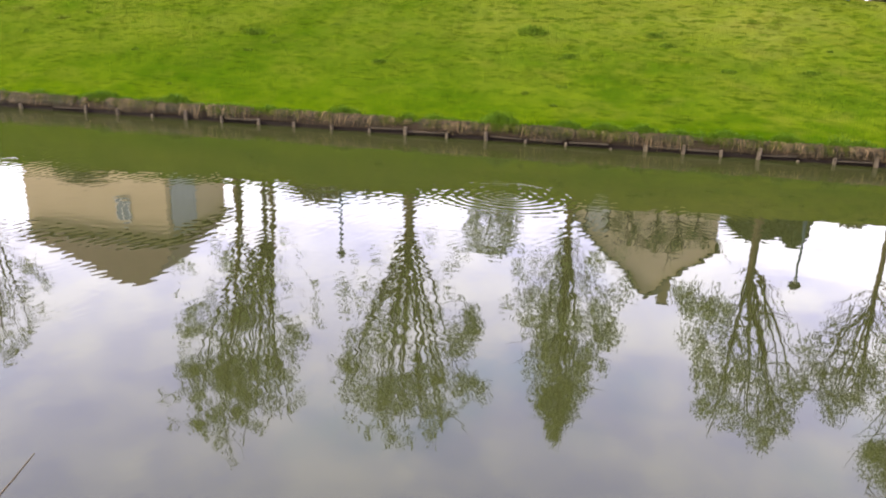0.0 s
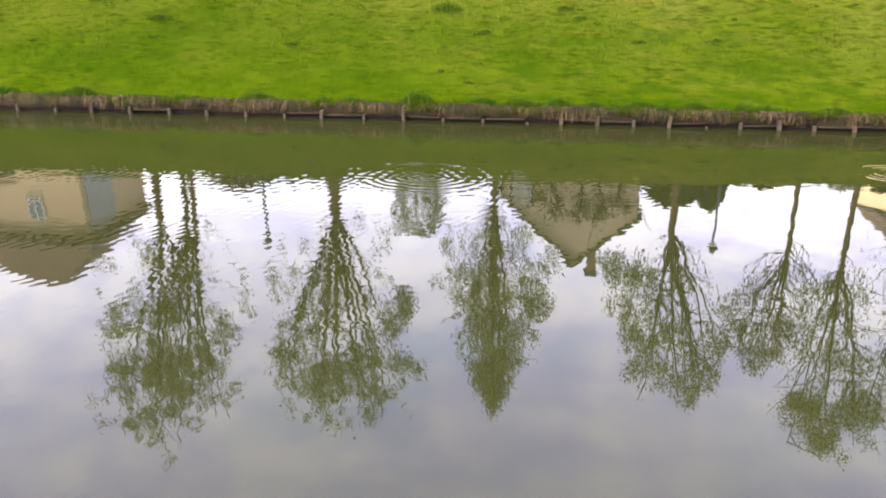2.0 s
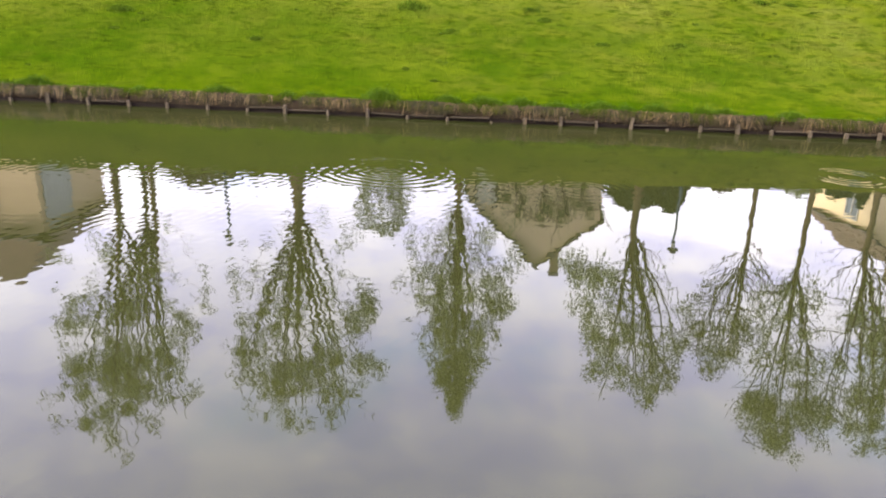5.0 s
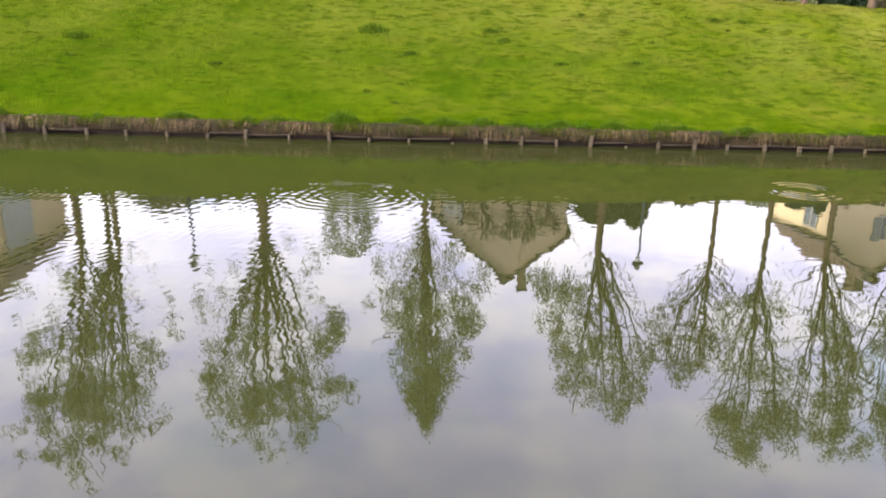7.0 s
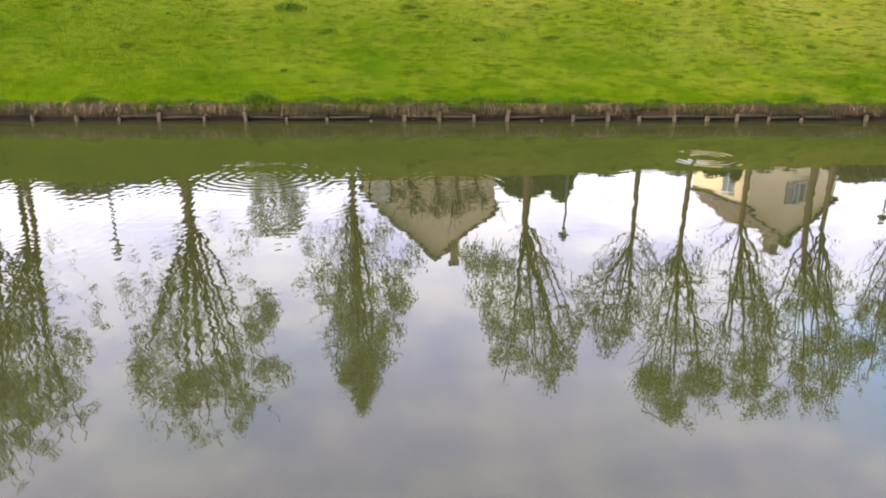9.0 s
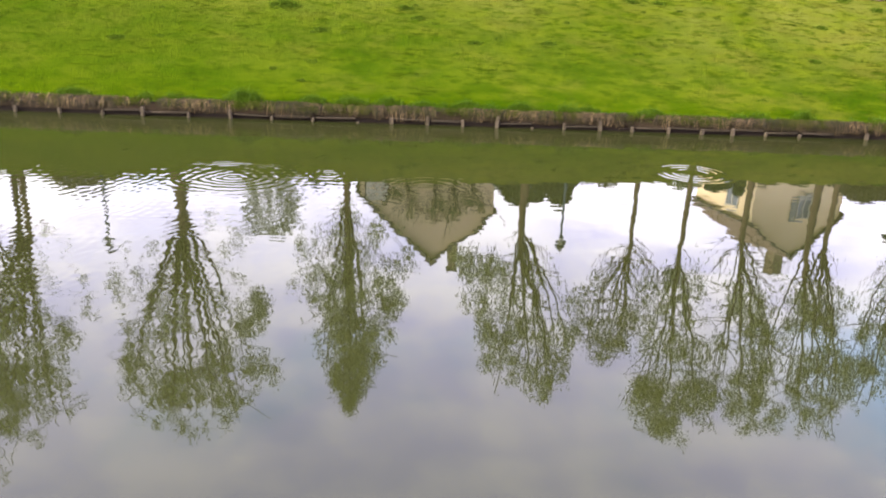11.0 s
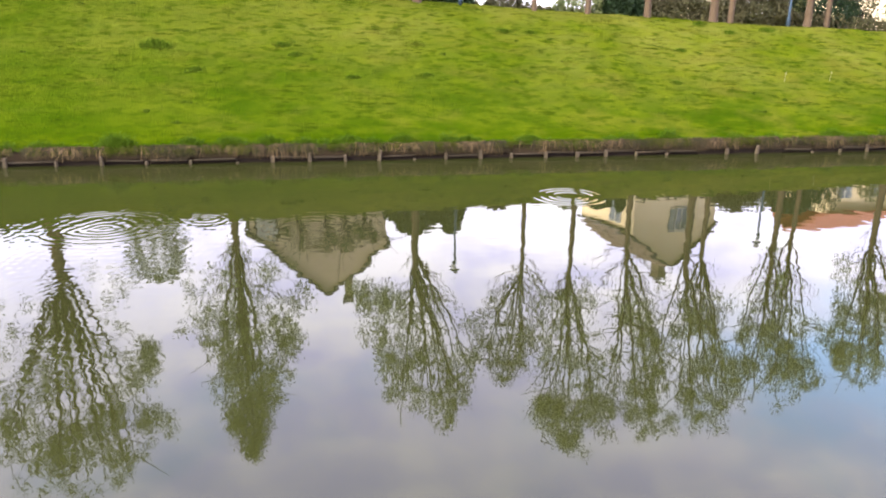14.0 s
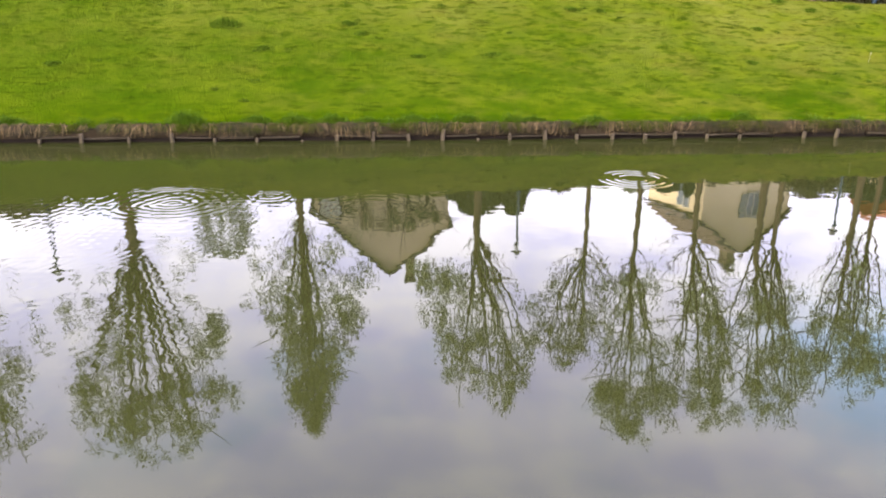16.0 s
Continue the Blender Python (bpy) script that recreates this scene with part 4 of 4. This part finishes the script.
for k, (sx, sy, st, mt) in enumerate([(22.6, 32.4, 5.3, M_LEAF_PALE), (26.0, 32.6, 5.6, M_HEDGE), (28.4, 32.2, 5.0, M_LEAF_PALE), (31.0, 32.8, 5.7, M_HEDGE), (33.8, 32.4, 5.4, M_LEAF_PALE), (36.2, 32.6, 5.6, M_HEDGE)]):
    shrub("bush", 240 + k, sx, sy, st, 1.1, 0.8, mt, "loose twiggy bush behind the tree row", "bush", 700)
hedge(44, 7.9, 15.2, 31.9, 0.7, M_HEDGE, "low thin hedge behind the crest", 420)
shrub("bush", 51, 9.4, 31.6, 4.65, 0.75, 0.6, M_HEDGE, "twiggy olive bush behind the crest", "bush", 900)
shrub("bush", 52, 12.5, 31.5, 4.6, 1.15, 0.8, M_LEAF, "loose yellow-green bush behind the crest", "bush", 1000)
shrub("evergreen_bush", 53, 13.95, 31.3, 4.6, 0.7, 0.6, M_EVERGREEN, "rounded dark evergreen bush beside a hedge", "bush", 2200)
shrub("evergreen_bush", 54, 14.95, 31.4, 4.9, 0.45, 0.5, M_EVERGREEN, "small upright conifer beside a hedge", "bush", 1300, cone=0.5)


# pale boards on posts beside a tree
board = new("wooden_sign")
board.location = (-0.35, 30.6, float(ground_z(-0.35, 30.6)) - 0.05)
tagged(board, "weathered wooden sign with pale boards on two posts", "sign")
for sx in (-0.42, 0.42):
    bm = bmesh.new()
    box(bm, sx - 0.05, sx + 0.05, 0.0, 0.1, 0, 1.5, 0.01)
    part("post", bm, M_POST, board)
for k in range(4):
    bm = bmesh.new()
    box(bm, -0.40, 0.40, -0.035, -0.004, 0.22 + 0.3 * k, 0.44 + 0.3 * k, 0.008)
    part("board", bm, M_FRAME, board)


# ---- lamps ----
def lamp_post():
    root = new("lamp_post")
    tagged(root, "dark blue slim lamp post with a flat-shaded opal lantern", "lamp post", "lamp posts along the path")
    bm = bmesh.new()
    lathe(bm, [(0.07, 0.0), (0.07, 0.35), (0.05, 0.42), (0.04, 2.35)])
    part("pole", bm, M_METAL, root)
    bm = bmesh.new()
    lathe(bm, [(0.05, 2.353), (0.085, 2.38), (0.085, 2.42), (0.05, 2.45)])
    part("collar", bm, M_METAL, root)
    bm = bmesh.new()
    lathe(bm, [(0.05, 2.453), (0.075, 2.50), (0.085, 2.68)])
    part("lantern", bm, M_LAMP, root, "opal lantern glass")
    bm = bmesh.new()
    lathe(bm, [(0.21, 2.683), (0.225, 2.70), (0.21, 2.72), (0.10, 2.735)])
    part("shade", bm, M_METAL, root, "flat dark lamp shade")
    bm = bmesh.new()
    lathe(bm, [(0.12, 2.738), (0.125, 2.86), (0.09, 2.93), (0.03, 2.96)])
    part("cap", bm, M_LAMP_CAP, root, "grey lamp cap")
    return root


lamp = lamp_post()
lamp.matrix_basis = pose(7.05, 29.0, float(ground_z(7.05, 29.0)) - 0.03)
for lx in (-10.6, 20.35):
    copy_thing(lamp, pose(lx, 29.0, float(ground_z(lx, 29.0)) - 0.03))


# ---- near bank stalk ----
stalk = Tubes(6)
stalk.add(bezier((-4.62, 3.30, -0.04), (-4.40, 3.5, 0.22), (-4.14, 3.6, 0.57), 8), np.linspace(0.011, 0.004, 8))
for q, d in ((0.45, (-0.02, 0.02, 0.07)), (0.7, (0.05, 0.0, 0.05))):
    p = bezier((-4.62, 3.30, -0.04), (-4.40, 3.5, 0.22), (-4.14, 3.6, 0.57), 21)[int(q * 20)]
    stalk.add(bezier(p, p + np.array(d) * 0.6, p + np.array(d), 4), np.linspace(0.005, 0.002, 4))
tagged(stalk.build("dry_stalk", M_TWIG, None), "dry brown plant stalk standing at the water's edge", "plant")


# ---- grass ----
def blades(rng, px, py, pz, height, width, lean, arched=False):
    """One triangle a blade; arched blades lean across their width, so that their flat side looks up."""
    n = len(px)
    a = rng.uniform(0, 2 * math.pi, n)
    dx, dy = np.cos(a) * width * 0.5, np.sin(a) * width * 0.5
    b = a + math.pi / 2 if arched else rng.uniform(0, 2 * math.pi, n)
    lx, ly = np.cos(b) * lean * height, np.sin(b) * lean * height
    v = np.stack([np.stack([px - dx, py - dy, pz], 1), np.stack([px + dx, py + dy, pz], 1), np.stack([px + lx, py + ly, pz + height], 1)], 1)
    return v.reshape(-1, 3), np.arange(3 * n).reshape(-1, 3)


def surface(px, py):
    return ground_z(px, py) + np.array([lumps(a, b) for a, b in zip(px, py)])


def build_grass():
    rng = np.random.default_rng(5)
    n = 260000
    px = rng.uniform(-28, 36, n)
    py = 19.30 + 10.4 * rng.uniform(0, 1, n)
    den = np.array([noise.noise((a * 0.8, b * 1.1, 7.0)) + 0.6 * noise.noise((a * 2.6, b * 3.4, 9.0)) for a, b in zip(px, py)])
    height = 0.055 + 0.045 * np.clip(den + 0.3, 0, 1.2) + rng.uniform(0, 0.03, n)
    height *= np.where(py < 21.5, 0.75, 1.0)
    v, f = blades(rng, px, py, surface(px, py) - 0.015, height * 0.62, rng.uniform(0.014, 0.026, n), rng.uniform(0.6, 1.5, n), True)
    ob = mesh_part("grass", v, f, M_GRASS)
    tagged(ob, "short bright green lawn grass on the slope", "grass", kind="stuff")


build_grass()


def tuft(seed, x, y, r, h, n, label, mat=None):
    rng = np.random.default_rng(seed)
    a, q = rng.uniform(0, 2 * math.pi, n), rng.uniform(0, 1, n) ** 0.85
    px, py = r * q * np.cos(a), 0.55 * r * q * np.sin(a)
    z0 = surface(np.array([x]), np.array([y]))[0]
    pz = ground_z(x + px, y + py) - ground_z(x, y) - 0.02
    hh = h * (1.05 - 0.6 * q) * rng.uniform(0.6, 1.1, n)
    v, f = blades(rng, px, py, pz, hh, rng.uniform(0.012, 0.022, n), 0.45)
    ob = mesh_part("grass_tuft", v, f, mat or M_TUFT)
    ob.location = (x, y, z0)
    return tagged(ob, label, "grass tuft", "coarse grass tufts")


rt = random.Random(8)
for i, (x, y, r, h) in enumerate([(-3.2, 19.40, 0.48, 0.42), (3.65, 19.42, 0.36, 0.30), (10.9, 19.42, 0.32, 0.36), (-12.1, 19.40, 0.45, 0.30), (-14.3, 19.40, 0.5, 0.26), (-0.6, 19.38, 0.5, 0.24), (1.2, 19.38, 0.4, 0.22), (7.0, 19.42, 0.35, 0.24), (0.35, 19.40, 0.4, 0.28), (2.3, 19.40, 0.42, 0.24), (5.35, 19.42, 0.4, 0.24), (-7.3, 19.40, 0.45, 0.26), (-1.5, 19.40, 0.35, 0.22), (15.8, 19.42, 0.35, 0.34)]):
    tuft(60 + i, x, y, r, h, 560, "dark coarse grass tuft on the canal edge")
SLOPE_TUFTS = [(-2.97, 24.75, 0.50, 0.28), (0.68, 25.0, 0.34, 0.16), (-1.7, 23.35, 0.34, 0.13), (-11.75, 23.85, 0.44, 0.22), (8.0, 26.25, 0.3, 0.15), (8.9, 26.25, 0.3, 0.13),
               (16.6, 26.75, 0.34, 0.16), (18.2, 27.0, 0.34, 0.16), (15.7, 27.4, 0.3, 0.14), (4.9, 23.15, 0.28, 0.11), (1.1, 24.35, 0.26, 0.11), (13.9, 25.15, 0.3, 0.13),
               (2.7, 23.0, 0.24, 0.10), (12.7, 22.9, 0.24, 0.10), (-7.2, 22.4, 0.28, 0.11)]
for i, (x, y, r, h) in enumerate(SLOPE_TUFTS):
    tuft(80 + i, x, y, r, h, 420, "darker rough grass tuft on the slope", M_TUFT_SLOPE)
for i, (x, y, r, h) in enumerate([(4.26, 25.9, 0.4, 0.12), (4.84, 25.2, 0.4, 0.12), (-20.7, 24.7, 0.4, 0.12), (-18.8, 24.15, 0.35, 0.11), (4.6, 26.5, 0.3, 0.1), (9.6, 24.2, 0.35, 0.1), (20.5, 25.6, 0.35, 0.1)]):
    tuft(100 + i, x, y, r, h, 420, "bright yellow-green grass patch on the slope", M_TUFT_PALE)
tv, tf, tn = [], [], 0
rb = np.random.default_rng(44)
for i in range(130):
    n = 90
    x, y, r, h = rt.uniform(-24, 32), rt.uniform(20.2, 28.6), rt.uniform(0.08, 0.26), rt.uniform(0.06, 0.13)
    a_, q_ = rb.uniform(0, 2 * math.pi, n), np.sqrt(rb.uniform(0, 1, n))
    px, py = x + r * q_ * np.cos(a_), y + 0.6 * r * q_ * np.sin(a_)
    v, f = blades(rb, px, py, surface(px, py) - 0.02, h * (1.05 - 0.6 * q_) * rb.uniform(0.6, 1.1, n), rb.uniform(0.012, 0.022, n), 0.45)
    tv.append(v)
    tf.append(f + tn)
    tn += len(v)
ob = mesh_part("rough_grass", np.concatenate(tv), np.concatenate(tf), M_TUFT_SOFT)
tagged(ob, "scattered clumps of rougher darker grass on the slope", "grass", kind="stuff")
# two pale flower heads standing in the grass
for k, (x, y) in enumerate(((16.5, 23.0), (18.2, 23.1))):
    g = float(surface(np.array([x]), np.array([y]))[0])
    root = new("wildflower")
    root.location = (x, y, g - 0.02)
    tagged(root, "thin wildflower with a whitish head in the grass", "flower", "wildflowers on the slope")
    tb_ = Tubes(5)
    tb_.add(bezier((0, 0, 0), (0.01, 0, 0.14), (0.03, 0, 0.27), 5), np.linspace(0.008, 0.005, 5))
    tb_.build("stem", M_STRAW_PALE, root)
    bm = bmesh.new()
    lathe(bm, [(0.012, 0.262), (0.016, 0.285), (0.017, 0.31), (0.008, 0.335)], 8, (0.03, 0, 0))
    part("flower_head", bm, M_STRAW_PALE, root, "whitish seed head")


# ---- timber edge of the canal ----
def build_edge():
    edge = new("canal_edging")
    edge.location = (0, 19.15, 0)
    tagged(edge, "weathered timber post and board canal edging with overhanging straw", "canal edging", kind="structure")
    rng = random.Random(3)

    def shapes(name, mat, sizes):
        out = []
        for x0, x1, y0, y1, z0, z1, bev in sizes:
            bm = bmesh.new()
            box(bm, x0, x1, y0, y1, z0, z1, bev)
            me = bpy.data.meshes.new(name)
            bm.to_mesh(me)
            bm.free()
            me.materials.append(mat)
            out.append(me)
        return out

    posts = shapes("post", M_POST, [(-0.032 - 0.005 * k, 0.032 + 0.005 * k, -0.05, 0.03, -0.5, 0.12 + 0.03 * k, 0.012) for k in range(4)])
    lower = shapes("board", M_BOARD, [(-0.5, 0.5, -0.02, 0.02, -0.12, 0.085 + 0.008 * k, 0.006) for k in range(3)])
    upper = shapes("upper_board", M_BOARD_DRY, [(-0.5, 0.5, -0.014, 0.014, 0.115, 0.27 + 0.015 * k, 0.006) for k in range(3)])
    rails = shapes("rail", M_RAIL, [(-0.5, 0.5, -0.045, 0.02, -0.018, 0.016 + 0.006 * k, 0.008) for k in range(3)])

    def place(meshes, name, m):
        o = new(name, meshes[rng.randrange(len(meshes))])
        o.parent = edge
        o.matrix_basis = m

    x = -13.68 - 1.02 * 13
    xs = []
    while x < 36:
        xs.append(x + rng.uniform(-0.05, 0.05))
        x += 1.02 if x < -0.6 else 0.86
    for i, a in enumerate(xs):
        if rng.random() < 0.88:
            place(posts, "post", pose(a, -0.03 + rng.uniform(-0.02, 0.03), rng.uniform(-0.09, 0.07), rng.uniform(-5, 5), rng.uniform(-6, 6), rng.uniform(-14, 14)))
        if i + 1 == len(xs):
            break
        b = xs[i + 1]
        mid, wide = (a + b) / 2, b - a
        place(lower, "board", pose(mid, 0.03 + rng.uniform(-0.008, 0.008), rng.uniform(-0.03, 0.02), rng.uniform(-4, 4), rng.uniform(-1.2, 1.2), 0) @ Matrix.Diagonal((wide * 0.99, 1, 1, 1)))
        place(upper, "upper_board", pose(mid, 0.026 + rng.uniform(-0.012, 0.006), rng.uniform(-0.03, 0.02), rng.uniform(-9, 1), rng.uniform(-1.5, 1.5), 0) @ Matrix.Diagonal((wide * rng.uniform(0.93, 0.985), 1, 1, 1)))
        # a weathered rail lies along the lower board's top, sagging or missing in places
        if rng.random() < 0.55:
            place(rails, "rail", pose(mid + rng.uniform(-0.03, 0.03), 0.004 + rng.uniform(-0.012, 0.008), 0.112 + rng.uniform(-0.03, 0.02), rng.uniform(-6, 16), rng.uniform(-2.2, 2.2), rng.uniform(-0.6, 0.6)) @ Matrix.Diagonal((wide * rng.uniform(0.8, 0.95), 1, 1, 1)))
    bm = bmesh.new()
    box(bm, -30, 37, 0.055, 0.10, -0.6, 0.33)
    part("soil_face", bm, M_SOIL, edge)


build_edge()


def build_straw():
    rng = np.random.default_rng(17)
    for name, n, mat, cut, depth, label in (("dry_grass_fringe", 62000, M_STRAW, 0.0, 0.24, "dry straw and grass roots hanging over the boards"),
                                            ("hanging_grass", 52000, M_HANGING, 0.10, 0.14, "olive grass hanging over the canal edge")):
        px = rng.uniform(-27, 35, n)
        k = 0.0 if name == "dry_grass_fringe" else 31.0
        keep = np.array([0.7 * noise.noise((a * 0.8 + k, 3.0, 0.0)) + 0.6 * noise.noise((a * 5.0 + k, 1.0, 0.0)) + 0.5 * noise.noise((a * 11.0 + k, 4.0, 0.0)) for a in px]) + rng.normal(0, 0.12, n) > cut
        px = px[keep]
        n = len(px)
        wavy = np.array([noise.noise((a * 0.7, 5.0 + k, 0.0)) + 0.6 * noise.noise((a * 3.4, 7.0 + k, 0.0)) for a in px])
        y0 = 19.31 + rng.uniform(-0.04, 0.08, n)
        z0 = ground_z(px, y0) + rng.uniform(-0.06, 0.03, n) + 0.03 * wavy
        out = rng.uniform(0.10, 0.27, n)
        drop = 0.02 + depth * (1 + 0.6 * np.clip(wavy, -0.9, 1)) * rng.uniform(0, 1, n) ** 1.2
        sx = rng.normal(0, 0.09, n) + 0.09 * wavy
        w = rng.uniform(0.002, 0.007, n)
        one = np.ones(n)

        def row(xo, yo, zo, q):
            return np.stack([px + xo - w * q, y0 - yo, z0 + zo], 1), np.stack([px + xo + w * q, y0 - yo, z0 + zo], 1)

        a0, a1 = row(0 * sx, 0 * out, 0 * drop, one)
        b0, b1 = row(sx * 0.5, out * 0.75, 0.03 * one, one)
        c0, c1 = row(sx, out, -drop, 0.4 * one)
        v = np.stack([a0, a1, b0, b1, c0, c1], 1).reshape(-1, 3)
        i = np.arange(n)[:, None] * 6
        f = np.concatenate([i + np.array([[0, 1, 3, 2]]), i + np.array([[2, 3, 5, 4]])])
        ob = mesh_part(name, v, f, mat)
        tagged(ob, label, "dry grass" if mat is M_STRAW else "grass", kind="stuff")
    # green fringe along the lip
    m = 42000
    px = rng.uniform(-27, 35, m)
    py = 19.20 + rng.uniform(0, 0.30, m)
    hh = 0.03 + 0.42 * np.clip(np.array([0.8 * noise.noise((a * 0.9, 8.0, 0.0)) + 0.9 * noise.noise((a * 2.6, 2.0, 0.0)) for a in px]) - 0.02, 0, 0.8) * rng.uniform(0.5, 1, m) + rng.uniform(0, 0.05, m)
    v, f = blades(rng, px, py, ground_z(px, py) - 0.03, hh, rng.uniform(0.01, 0.018, m), 0.7)
    ob = mesh_part("lip_grass", v, f, M_TUFT)
    tagged(ob, "longer green grass along the canal edge", "grass", kind="stuff")


build_straw()
